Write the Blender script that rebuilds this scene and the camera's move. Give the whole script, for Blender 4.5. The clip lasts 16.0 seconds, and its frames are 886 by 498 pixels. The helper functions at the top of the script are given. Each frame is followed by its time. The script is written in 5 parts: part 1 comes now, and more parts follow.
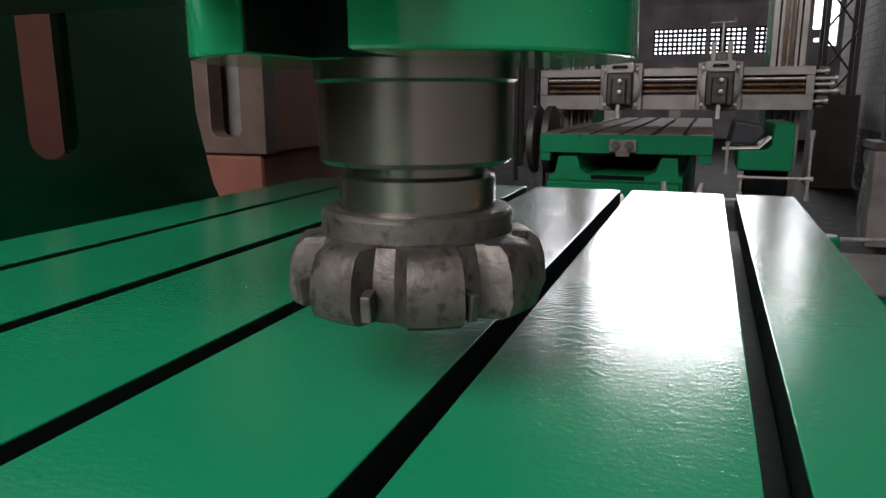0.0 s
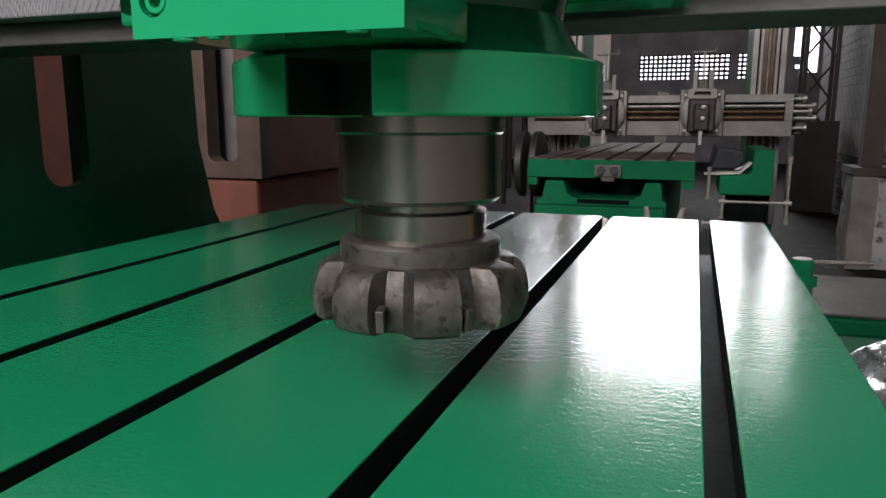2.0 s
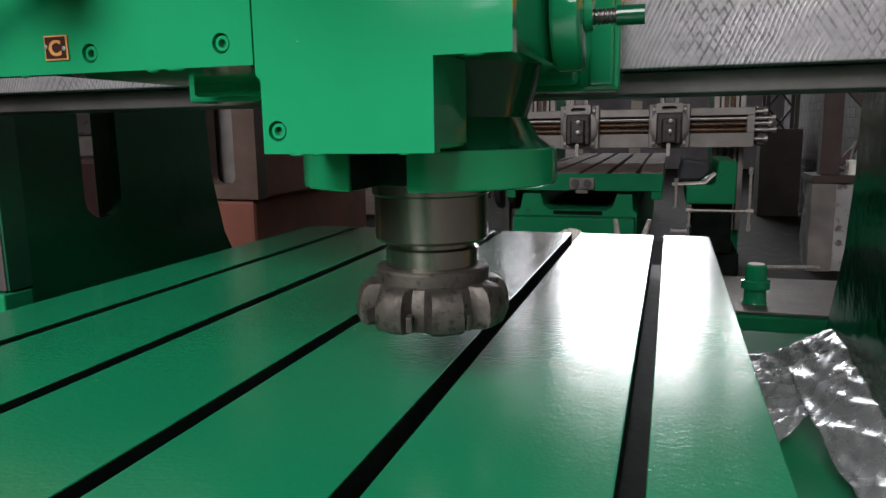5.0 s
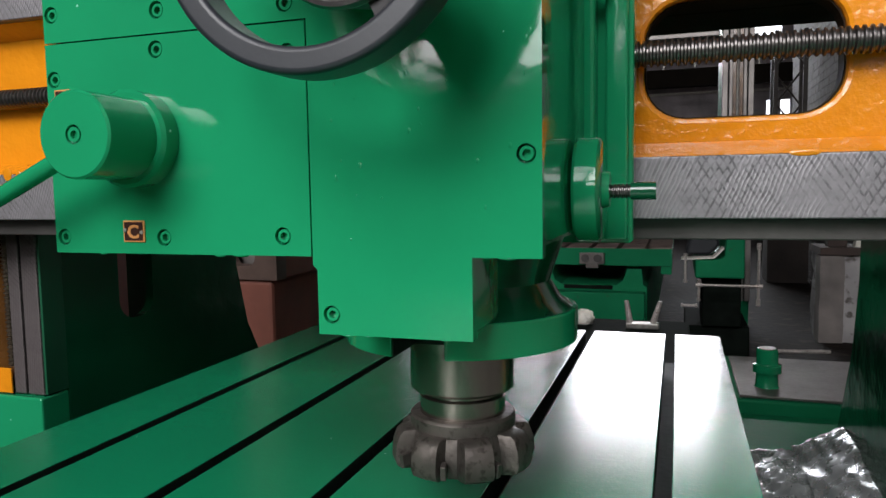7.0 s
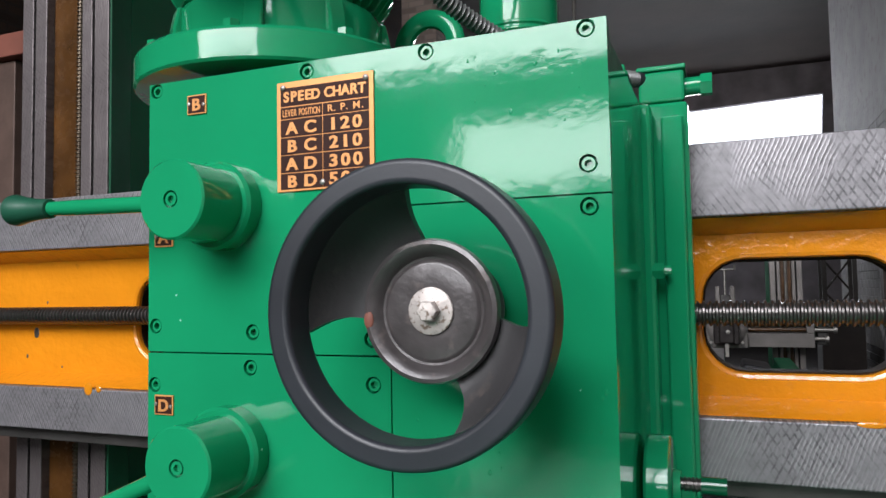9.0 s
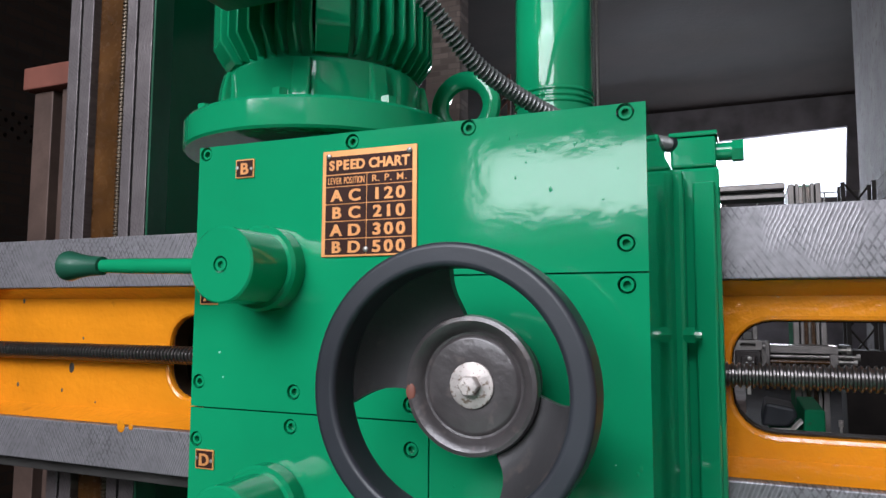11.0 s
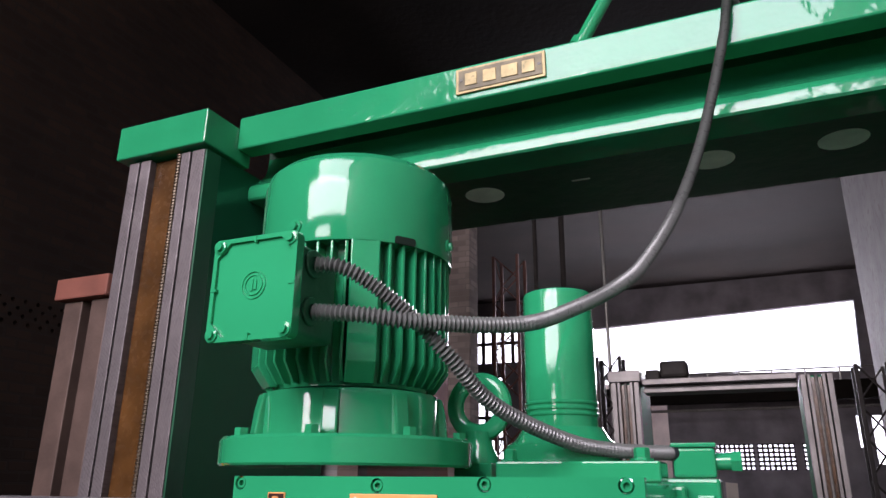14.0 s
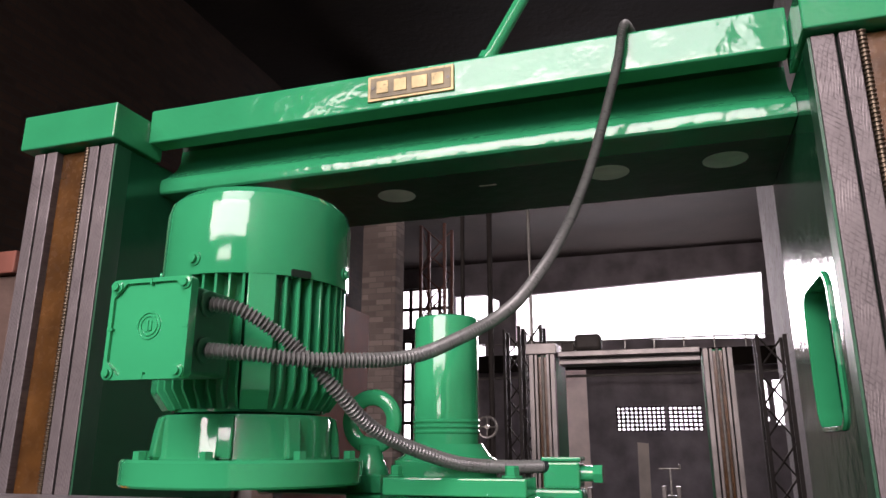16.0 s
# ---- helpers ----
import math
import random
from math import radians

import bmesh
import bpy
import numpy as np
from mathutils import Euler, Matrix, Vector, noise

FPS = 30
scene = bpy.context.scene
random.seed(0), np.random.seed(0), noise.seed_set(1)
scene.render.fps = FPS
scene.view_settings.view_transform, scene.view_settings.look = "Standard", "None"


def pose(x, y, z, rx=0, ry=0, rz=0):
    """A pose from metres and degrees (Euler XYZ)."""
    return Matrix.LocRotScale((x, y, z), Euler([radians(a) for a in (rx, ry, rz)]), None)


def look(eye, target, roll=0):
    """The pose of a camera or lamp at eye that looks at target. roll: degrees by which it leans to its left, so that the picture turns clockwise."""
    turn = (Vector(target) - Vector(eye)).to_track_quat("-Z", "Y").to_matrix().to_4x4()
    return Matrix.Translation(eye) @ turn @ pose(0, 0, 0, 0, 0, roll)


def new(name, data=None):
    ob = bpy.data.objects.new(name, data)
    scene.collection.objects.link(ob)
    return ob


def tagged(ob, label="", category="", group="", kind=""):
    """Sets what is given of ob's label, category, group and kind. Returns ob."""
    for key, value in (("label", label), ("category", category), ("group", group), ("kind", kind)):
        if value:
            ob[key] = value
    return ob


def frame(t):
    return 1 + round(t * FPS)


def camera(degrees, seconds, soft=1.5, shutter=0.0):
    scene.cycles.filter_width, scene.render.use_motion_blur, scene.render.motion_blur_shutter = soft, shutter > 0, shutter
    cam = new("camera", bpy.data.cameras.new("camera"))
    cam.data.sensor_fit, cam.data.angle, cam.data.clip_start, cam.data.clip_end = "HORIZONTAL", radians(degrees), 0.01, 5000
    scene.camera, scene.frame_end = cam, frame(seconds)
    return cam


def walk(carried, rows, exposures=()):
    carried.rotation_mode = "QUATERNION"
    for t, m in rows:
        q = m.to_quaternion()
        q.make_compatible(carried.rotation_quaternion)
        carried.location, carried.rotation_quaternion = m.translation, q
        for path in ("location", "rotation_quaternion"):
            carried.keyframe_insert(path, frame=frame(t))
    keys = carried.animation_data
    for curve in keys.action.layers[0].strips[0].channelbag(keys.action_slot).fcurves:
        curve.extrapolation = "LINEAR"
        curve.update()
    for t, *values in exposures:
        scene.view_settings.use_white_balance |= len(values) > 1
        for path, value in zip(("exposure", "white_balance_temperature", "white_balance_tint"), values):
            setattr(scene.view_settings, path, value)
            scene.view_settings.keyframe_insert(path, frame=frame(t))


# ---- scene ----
cam = camera(63.6, 16.0)
PATH = [
    (0, (0.221, -0.214, 1.09), (-0.453, 1.622, 0.674), -0.2),
    (0.5, (0.224, -0.232, 1.093), (-0.448, 1.609, 0.693), -0.7),
    (1, (0.234, -0.249, 1.102), (-0.439, 1.595, 0.719), -0.6),
    (1.5, (0.238, -0.272, 1.102), (-0.426, 1.577, 0.726), -0.2),
    (2, (0.242, -0.294, 1.108), (-0.406, 1.564, 0.753), -0.0),
    (2.5, (0.25, -0.324, 1.113), (-0.391, 1.538, 0.761), 0.3),
    (3, (0.257, -0.369, 1.124), (-0.381, 1.496, 0.786), -0.2),
    (3.5, (0.273, -0.416, 1.131), (-0.317, 1.464, 0.787), -0.4),
    (5.8, (0.301, -0.545, 1.182), (-0.295, 1.339, 0.873), -1.1),
    (6, (0.305, -0.553, 1.187), (-0.261, 1.342, 0.89), -0.6),
    (6.5, (0.302, -0.559, 1.231), (-0.288, 1.337, 0.995), -0.2),
    (7, (0.284, -0.569, 1.276), (-0.339, 1.323, 1.107), -0.9),
    (7.5, (0.276, -0.59, 1.326), (-0.367, 1.302, 1.265), -1.1),
    (8, (0.275, -0.607, 1.385), (-0.416, 1.27, 1.401), -0.8),
    (8.5, (0.273, -0.613, 1.439), (-0.439, 1.254, 1.523), -1.1),
    (9, (0.266, -0.611, 1.488), (-0.461, 1.249, 1.599), -1.0),
    (9.2, (0.264, -0.616, 1.503), (-0.471, 1.239, 1.642), -0.9),
    (11.3, (0.256, -0.653, 1.543), (-0.518, 1.18, 1.74), 0.4),
    (11.5, (0.26, -0.664, 1.555), (-0.505, 1.171, 1.773), 0.1),
    (12, (0.264, -0.687, 1.576), (-0.489, 1.151, 1.811), -0.4),
    (12.5, (0.263, -0.702, 1.589), (-0.532, 1.106, 1.902), -0.4),
    (13, (0.269, -0.722, 1.613), (-0.53, 1.067, 2.015), -0.1),
    (13.5, (0.283, -0.748, 1.658), (-0.492, 1.023, 2.171), 0.4),
    (14, (0.294, -0.756, 1.71), (-0.468, 0.983, 2.338), 0.5),
    (14.5, (0.296, -0.765, 1.733), (-0.424, 0.98, 2.394), 0.1),
    (15, (0.313, -0.777, 1.745), (-0.357, 0.997, 2.382), -0.3),
    (15.5, (0.347, -0.798, 1.777), (-0.282, 1.001, 2.384), -0.2),
    (16, (0.383, -0.829, 1.789), (-0.209, 1.007, 2.317), 0.0),
]
walk(cam, [(t, look(eye, target, roll)) for t, eye, target, roll in PATH], [(0, 0.18, 6500, 13), (3.5, 0.13, 6500, 13), (6.0, -0.08, 6450, 12), (7.5, 0.02, 6350, 12), (8.0, 0.18, 6300, 12), (9.0, 0.1, 6200, 12), (12.0, -0.03, 5900, 16), (12.5, 0.0, 5900, 18), (14.0, 0.28, 6300, 27), (15.0, 0.46, 6900, 30), (16.0, 0.36, 6900, 30)])

# ---- light ----
world = bpy.data.worlds.new("world")
scene.world = world
world.use_nodes = True
_wn, _wl = world.node_tree.nodes, world.node_tree.links
sky = _wn.new("ShaderNodeTexSky")
sky.sky_type, sky.sun_disc = "NISHITA", False
sky.sun_elevation, sky.sun_rotation = radians(40), radians(200)
_wl.new(sky.outputs[0], _wn["Background"].inputs[0])
_wn["Background"].inputs[1].default_value = 0.1


def area(name, m, w, h, power, colour, spread=180):
    d = bpy.data.lights.new(name, "AREA")
    d.shape, d.size, d.size_y, d.energy, d.color = "RECTANGLE", w, h, power, colour
    d.spread = radians(spread)
    ob = new(name, d)
    ob.matrix_world = m
    return ob


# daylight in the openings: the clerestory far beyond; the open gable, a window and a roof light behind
area("clerestory_daylight", look((-0.75, 19.75, 5.35), (-0.75, 0.0, 0.0)), 6.5, 1.9, 230, (0.95, 0.97, 1.0), 90)
# the three openings behind are unseen, set from reflections on head and beam
area("gable_daylight", look((-1.35, -7.1, 5.3), (-1.0, 0.0, 1.8)), 6.3, 2.4, 610, (1.0, 0.985, 0.96))
area("window_daylight", look((-1.5, -7.1, 3.0), (-1.5, 0.0, 2.9)), 2.1, 0.75, 50, (1.0, 0.985, 0.96))
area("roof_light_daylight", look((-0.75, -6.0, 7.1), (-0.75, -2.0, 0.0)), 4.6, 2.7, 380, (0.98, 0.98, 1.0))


# ---- materials ----
def material(name, colour, rough=0.5, metal=0.0, vary=0.15, scale=6.0, bump=0.1, bump_scale=60.0, coat=0.0, dirt=None, dirt_at=0.62, rough_vary=0.12, flecks=0.0):
    m = bpy.data.materials.new(name)
    m.use_nodes = True
    n, l = m.node_tree.nodes, m.node_tree.links
    b = n["Principled BSDF"]
    b.inputs["Metallic"].default_value = metal
    b.inputs["Coat Weight"].default_value = coat
    b.inputs["Coat Roughness"].default_value = 0.08
    co = n.new("ShaderNodeTexCoord")
    big, fine = n.new("ShaderNodeTexNoise"), n.new("ShaderNodeTexNoise")
    for t, s, d in ((big, scale, 4.0), (fine, bump_scale, 3.0)):
        t.inputs["Scale"].default_value, t.inputs["Detail"].default_value = s, d
        l.new(co.outputs["Object"], t.inputs["Vector"])
    ramp = n.new("ShaderNodeValToRGB")
    c = Vector(colour)
    lo, hi = c * (1 - vary), c * (1 + vary)
    ramp.color_ramp.elements[0].position, ramp.color_ramp.elements[1].position = 0.3, 0.7
    ramp.color_ramp.elements[0].color, ramp.color_ramp.elements[1].color = (*lo, 1), (*hi, 1)
    l.new(big.outputs["Fac"], ramp.inputs[0])
    out = ramp.outputs[0]
    if dirt:
        spots = n.new("ShaderNodeTexNoise")
        spots.inputs["Scale"].default_value, spots.inputs["Detail"].default_value = scale * 4.3, 8.0
        l.new(co.outputs["Object"], spots.inputs["Vector"])
        cut = n.new("ShaderNodeValToRGB")
        cut.color_ramp.elements[0].position, cut.color_ramp.elements[1].position = dirt_at, dirt_at + 0.1
        l.new(spots.outputs["Fac"], cut.inputs[0])
        mix = n.new("ShaderNodeMix")
        mix.data_type = "RGBA"
        l.new(cut.outputs[0], mix.inputs["Factor"])
        l.new(out, mix.inputs[6])
        mix.inputs[7].default_value = (*dirt, 1)
        out = mix.outputs[2]
    if flecks:
        cells, rare = n.new("ShaderNodeTexVoronoi"), n.new("ShaderNodeTexNoise")
        cells.inputs["Scale"].default_value, rare.inputs["Scale"].default_value = 34.0, 9.0
        warp = n.new("ShaderNodeTexNoise")
        warp.inputs["Scale"].default_value = 60.0
        shift = n.new("ShaderNodeVectorMath")
        shift.operation = "MULTIPLY_ADD"
        shift.inputs[1].default_value = (0.012, 0.012, 0.012)
        l.new(co.outputs["Object"], warp.inputs["Vector"])
        l.new(warp.outputs["Color"], shift.inputs[0])
        l.new(co.outputs["Object"], shift.inputs[2])
        l.new(shift.outputs[0], cells.inputs["Vector"])
        l.new(co.outputs["Object"], rare.inputs["Vector"])
        near, some, both = (n.new("ShaderNodeMath") for _ in range(3))
        near.operation, some.operation, both.operation = "LESS_THAN", "GREATER_THAN", "MULTIPLY"
        near.inputs[1].default_value, some.inputs[1].default_value = flecks, 0.60
        l.new(cells.outputs["Distance"], near.inputs[0])
        l.new(rare.outputs["Fac"], some.inputs[0])
        l.new(near.outputs[0], both.inputs[0])
        l.new(some.outputs[0], both.inputs[1])
        fm = n.new("ShaderNodeMix")
        fm.data_type = "RGBA"
        l.new(both.outputs[0], fm.inputs["Factor"])
        l.new(out, fm.inputs[6])
        fm.inputs[7].default_value = (0.32, 0.62, 0.48, 1)
        out = fm.outputs[2]
    l.new(out, b.inputs["Base Color"])
    mr = n.new("ShaderNodeMapRange")
    mr.inputs["To Min"].default_value, mr.inputs["To Max"].default_value = max(0.02, rough - rough_vary), min(1, rough + rough_vary)
    l.new(fine.outputs["Fac"], mr.inputs[0]) if metal else l.new(big.outputs["Fac"], mr.inputs[0])
    l.new(mr.outputs[0], b.inputs["Roughness"])
    bp = n.new("ShaderNodeBump")
    bp.inputs["Strength"].default_value, bp.inputs["Distance"].default_value = bump, 0.2 / bump_scale
    l.new(fine.outputs["Fac"], bp.inputs["Height"])
    l.new(bp.outputs[0], b.inputs["Normal"])
    return m


def scraped(name, colour, rough=0.38, contrast=0.35, turned_by=0.0):
    """Ground cast iron, hand scraped: light leaning strokes in places, dark crossed arcs in others."""
    m = material(name, colour, rough, 0.55, 0.12, 5.0, 0.0, 90.0)
    n, l = m.node_tree.nodes, m.node_tree.links
    b, co = n["Principled BSDF"], n["Texture Coordinate"]

    def maths(op, a, c):
        o = n.new("ShaderNodeMath")
        o.operation = op
        for k, v in enumerate((a, c)):
            if isinstance(v, float):
                o.inputs[k].default_value = v
            else:
                l.new(v, o.inputs[k])
        return o.outputs[0]

    def ranged(v, a, c, lo, hi):
        o = n.new("ShaderNodeMapRange")
        for k, x in zip(("From Min", "From Max", "To Min", "To Max"), (a, c, lo, hi)):
            o.inputs[k].default_value = x
        l.new(v, o.inputs[0])
        return o.outputs[0]

    def cloud(scale, detail=1.0):
        o = n.new("ShaderNodeTexNoise")
        o.inputs["Scale"].default_value, o.inputs["Detail"].default_value = scale, detail
        l.new(co.outputs["Object"], o.inputs["Vector"])
        return o.outputs["Fac"]

    def lines(turn, scale, bend, a, c):
        mp = n.new("ShaderNodeMapping")
        mp.inputs["Rotation"].default_value = (0, radians(turn + turned_by), 0)
        l.new(co.outputs["Object"], mp.inputs["Vector"])
        w = n.new("ShaderNodeTexWave")
        w.inputs["Scale"].default_value, w.inputs["Distortion"].default_value = scale, bend
        w.inputs["Detail"].default_value, w.inputs["Detail Scale"].default_value = 1.5, 0.35
        l.new(mp.outputs[0], w.inputs["Vector"])
        return ranged(w.outputs["Fac"], a, c, 0.0, 1.0)

    light = maths("MULTIPLY", lines(-22, 62.0, 5.0, 0.45, 0.95), ranged(cloud(13.0), 0.42, 0.62, 0.0, 1.0))
    dark_a = maths("MULTIPLY", lines(33, 38.0, 5.0, 0.36, 0.02), ranged(cloud(8.5), 0.36, 0.60, 0.0, 1.0))
    dark_b = maths("MULTIPLY", lines(-30, 33.0, 4.5, 0.34, 0.02), ranged(cloud(7.1), 0.36, 0.60, 0.0, 1.0))
    dark = maths("MULTIPLY", maths("MAXIMUM", dark_a, dark_b), ranged(cloud(85.0, 2.0), 0.38, 0.58, 0.15, 1.0))
    grain = ranged(cloud(60.0, 5.0), 0.3, 0.7, -0.25, 0.25)
    total = maths("ADD", maths("SUBTRACT", light, dark), grain)
    tone = n.new("ShaderNodeValToRGB")
    tone.color_ramp.elements[0].color = (*(Vector(colour) * (1 - contrast)), 1)
    tone.color_ramp.elements[1].color = (*(Vector(colour) * (1 + contrast)), 1)
    l.new(ranged(total, -1.0, 1.0, 0.0, 1.0), tone.inputs[0])
    l.new(tone.outputs[0], b.inputs["Base Color"])
    bp = n.new("ShaderNodeBump")
    bp.inputs["Strength"].default_value, bp.inputs["Distance"].default_value = 0.4, 0.0006
    l.new(total, bp.inputs["Height"])
    l.new(bp.outputs[0], b.inputs["Normal"])
    l.new(ranged(total, -1.0, 1.0, rough + 0.16, rough - 0.14), b.inputs["Roughness"])
    return m


def rippled(m, scale, strength):
    """A second, coarser relief under a material's fine one, drawn out along x as of thick hand-brushed paint."""
    n, l = m.node_tree.nodes, m.node_tree.links
    t, bp = n.new("ShaderNodeTexNoise"), n.new("ShaderNodeBump")
    t.inputs["Scale"].default_value, t.inputs["Detail"].default_value, t.inputs["Roughness"].default_value = scale, 3.0, 0.7
    bp.inputs["Strength"].default_value, bp.inputs["Distance"].default_value = strength, 0.2 / scale
    drawn = n.new("ShaderNodeMapping")
    drawn.inputs["Scale"].default_value = (0.32, 1.0, 1.0)
    l.new(n["Texture Coordinate"].outputs["Object"], drawn.inputs["Vector"])
    l.new(drawn.outputs[0], t.inputs["Vector"])
    l.new(t.outputs["Fac"], bp.inputs["Height"])
    l.new(bp.outputs[0], n["Bump"].inputs["Normal"])


GREEN = (0.010, 0.25, 0.103)
green = material("green_enamel", GREEN, 0.085, 0, 0.13, 3.0, 0.05, 34.0, 0.0, None, 0.6, 0.04, 0.042)
green_table = material("green_table_paint", (0.006, 0.21, 0.090), 0.18, 0, 0.10, 2.0, 0.30, 210.0, 0.0, None, 0.6, 0.05, 0.05)
rippled(green_table, 110.0, 0.13)
# darkened copy of the green enamel: shade is put into the colour
green_dark = material("green_enamel_in_shade", (0.004, 0.075, 0.032), 0.15, 0, 0.2, 2.0, 0.18, 14.0, 0.2, None, 0.6, 0.05)
green_far = material("green_far_paint", (0.012, 0.20, 0.085), 0.45, 0, 0.2, 2.0, 0.1, 20.0, 0.0, (0.06, 0.07, 0.05), 0.66)
orange = material("orange_enamel", (0.72, 0.25, 0.008), 0.16, 0, 0.12, 4.0, 0.8, 58.0, 0.4, (0.30, 0.10, 0.01), 0.70)
steel = material("ground_steel", (0.28, 0.25, 0.22), 0.25, 0.95, 0.12, 8.0, 0.0, 90.0, 0, None, 0.6, 0.04)
iron_ways = scraped("scraped_iron", (0.235, 0.225, 0.235), 0.48, 0.55)
column_iron = scraped("oily_scraped_iron", (0.135, 0.117, 0.117), 0.5, 0.30, 16.0)
dark_iron = material("dark_cast_iron", (0.10, 0.095, 0.09), 0.5, 0.7, 0.25, 9.0, 0.3, 120.0)
cutter_metal = material("cutter_steel", (0.105, 0.092, 0.082), 0.5, 0.7, 0.4, 22.0, 0.5, 120.0, 0, (0.05, 0.042, 0.036), 0.55)
rust = material("oiled_rust", (0.085, 0.036, 0.009), 0.26, 0.1, 0.5, 7.0, 0.15, 60.0, 0.3)
black = material("black_plastic", (0.022, 0.024, 0.030), 0.42, 0, 0.2, 8.0, 0.12, 220.0)
black_worn = material("black_hub", (0.07, 0.062, 0.062), 0.33, 0.3, 0.4, 14.0, 0.35, 60.0, 0.2, (0.12, 0.10, 0.095), 0.6)
black_dusty = material("dusty_black_spoke", (0.035, 0.033, 0.034), 0.5, 0.0, 0.3, 14.0, 0.25, 80.0, 0, (0.055, 0.046, 0.042), 0.6)
zinc = material("zinc_bolt", (0.36, 0.34, 0.31), 0.45, 0.8, 0.3, 40.0, 0.2, 160.0)
conduit_grey = material("grey_conduit", (0.115, 0.118, 0.112), 0.30, 0.1, 0.15, 20.0, 0.1, 100.0)
copper = material("etched_copper", (0.72, 0.31, 0.10), 0.45, 0.35, 0.1, 20.0, 0.05, 200.0)
plate_dark = material("plate_dark", (0.035, 0.012, 0.008), 0.5, 0, 0.2, 30.0, 0.05, 200.0)
brass = material("aged_brass", (0.27, 0.21, 0.10), 0.45, 0.5, 0.25, 30.0, 0.2, 120.0, 0, (0.10, 0.10, 0.05), 0.6)
dark_brass = material("tarnished_brass", (0.10, 0.085, 0.05), 0.5, 0.4, 0.4, 30.0, 0.2, 120.0)
primer = material("red_oxide_primer", (0.20, 0.065, 0.042), 0.65, 0, 0.2, 5.0, 0.25, 40.0)
brown_iron = material("brown_casting", (0.11, 0.07, 0.055), 0.55, 0.2, 0.25, 7.0, 0.3, 50.0)
far_iron = material("far_machined_iron", (0.225, 0.205, 0.192), 0.45, 0.6, 0.2, 6.0, 0.1, 60.0)
concrete = material("oily_concrete", (0.017, 0.0135, 0.0115), 0.75, 0, 0.45, 1.6, 0.5, 14.0, 0, (0.04, 0.03, 0.024), 0.56)
wall_paint = material("grey_whitewash", (0.31, 0.29, 0.285), 0.85, 0, 0.2, 2.0, 0.6, 16.0, 0, (0.24, 0.21, 0.20), 0.56)
roof_dark = material("dark_roof_sheet", (0.0115, 0.0088, 0.0068), 0.8, 0, 0.3, 1.5, 0.4, 12.0)
# far roof paler than the near one: clerestory glow and haze in its colour
far_sheet = material("haze_toned_roof_sheet", (0.066, 0.052, 0.044), 0.9, 0, 0.25, 0.7, 0.3, 12.0)
timber = material("old_timber", (0.055, 0.036, 0.030), 0.8, 0, 0.3, 5.0, 0.4, 30.0)
white_dab = material("white_filler", (0.9, 0.86, 0.77), 0.6, 0, 0.15, 14.0, 0.3, 50.0)
foil = material("clear_wrap", (0.55, 0.57, 0.57), 0.27, 0.5, 0.2, 9.0, 0.5, 26.0)
_fn, _fl = foil.node_tree.nodes, foil.node_tree.links
_clear, _half = _fn.new("ShaderNodeBsdfTransparent"), _fn.new("ShaderNodeMixShader")
_half.inputs[0].default_value = 0.65
_fl.new(_clear.outputs[0], _half.inputs[1])
_fl.new(_fn["Principled BSDF"].outputs[0], _half.inputs[2])
_fl.new(_half.outputs[0], _fn["Material Output"].inputs["Surface"])


# ---- mesh helpers ----
def mesh_of(name, bm, mat, bevel=0.0, smooth=True):
    bmesh.ops.remove_doubles(bm, verts=bm.verts, dist=1e-5)
    bmesh.ops.recalc_face_normals(bm, faces=bm.faces)
    if bevel:
        edges = [e for e in bm.edges if len(e.link_faces) == 2 and e.calc_face_angle(0) > 0.6]
        bmesh.ops.bevel(bm, geom=edges, offset=bevel, segments=2, profile=0.5, affect="EDGES", clamp_overlap=True)
    for e in bm.edges:
        e.smooth = not (len(e.link_faces) == 2 and e.calc_face_angle(0) > (0.28 if bevel else 0.55))
    for f in bm.faces:
        f.smooth = smooth
    me = bpy.data.meshes.new(name)
    bm.to_mesh(me)
    bm.free()
    me.materials.append(mat)
    return me


def part(name, bm, mat, parent=None, label="", bevel=0.0, at=None):
    ob = new(name, mesh_of(name, bm, mat, bevel))
    if at is not None:
        ob.matrix_basis = at
    if parent is not None:
        ob.parent = parent
    return tagged(ob, label)


def thing(name, x, y, z, label, category, group="", kind=""):
    ob = new(name)
    ob.empty_display_size = 0.05
    ob.location = (x, y, z)
    bpy.context.view_layer.update()
    return tagged(ob, label, category, group, kind)


def under(parent, ob):
    """Parents ob, built in world metres, to a thing."""
    ob.parent = parent
    ob.matrix_parent_inverse = Matrix.Translation(-parent.location)
    return ob


def box(bm, x0, x1, y0, y1, z0, z1):
    v = [bm.verts.new(p) for p in ((x0, y0, z0), (x1, y0, z0), (x1, y1, z0), (x0, y1, z0), (x0, y0, z1), (x1, y0, z1), (x1, y1, z1), (x0, y1, z1))]
    for f in ((0, 3, 2, 1), (4, 5, 6, 7), (0, 1, 5, 4), (1, 2, 6, 5), (2, 3, 7, 6), (3, 0, 4, 7)):
        bm.faces.new([v[i] for i in f])
    return bm


def cube(x0, x1, y0, y1, z0, z1):
    return box(bmesh.new(), x0, x1, y0, y1, z0, z1)


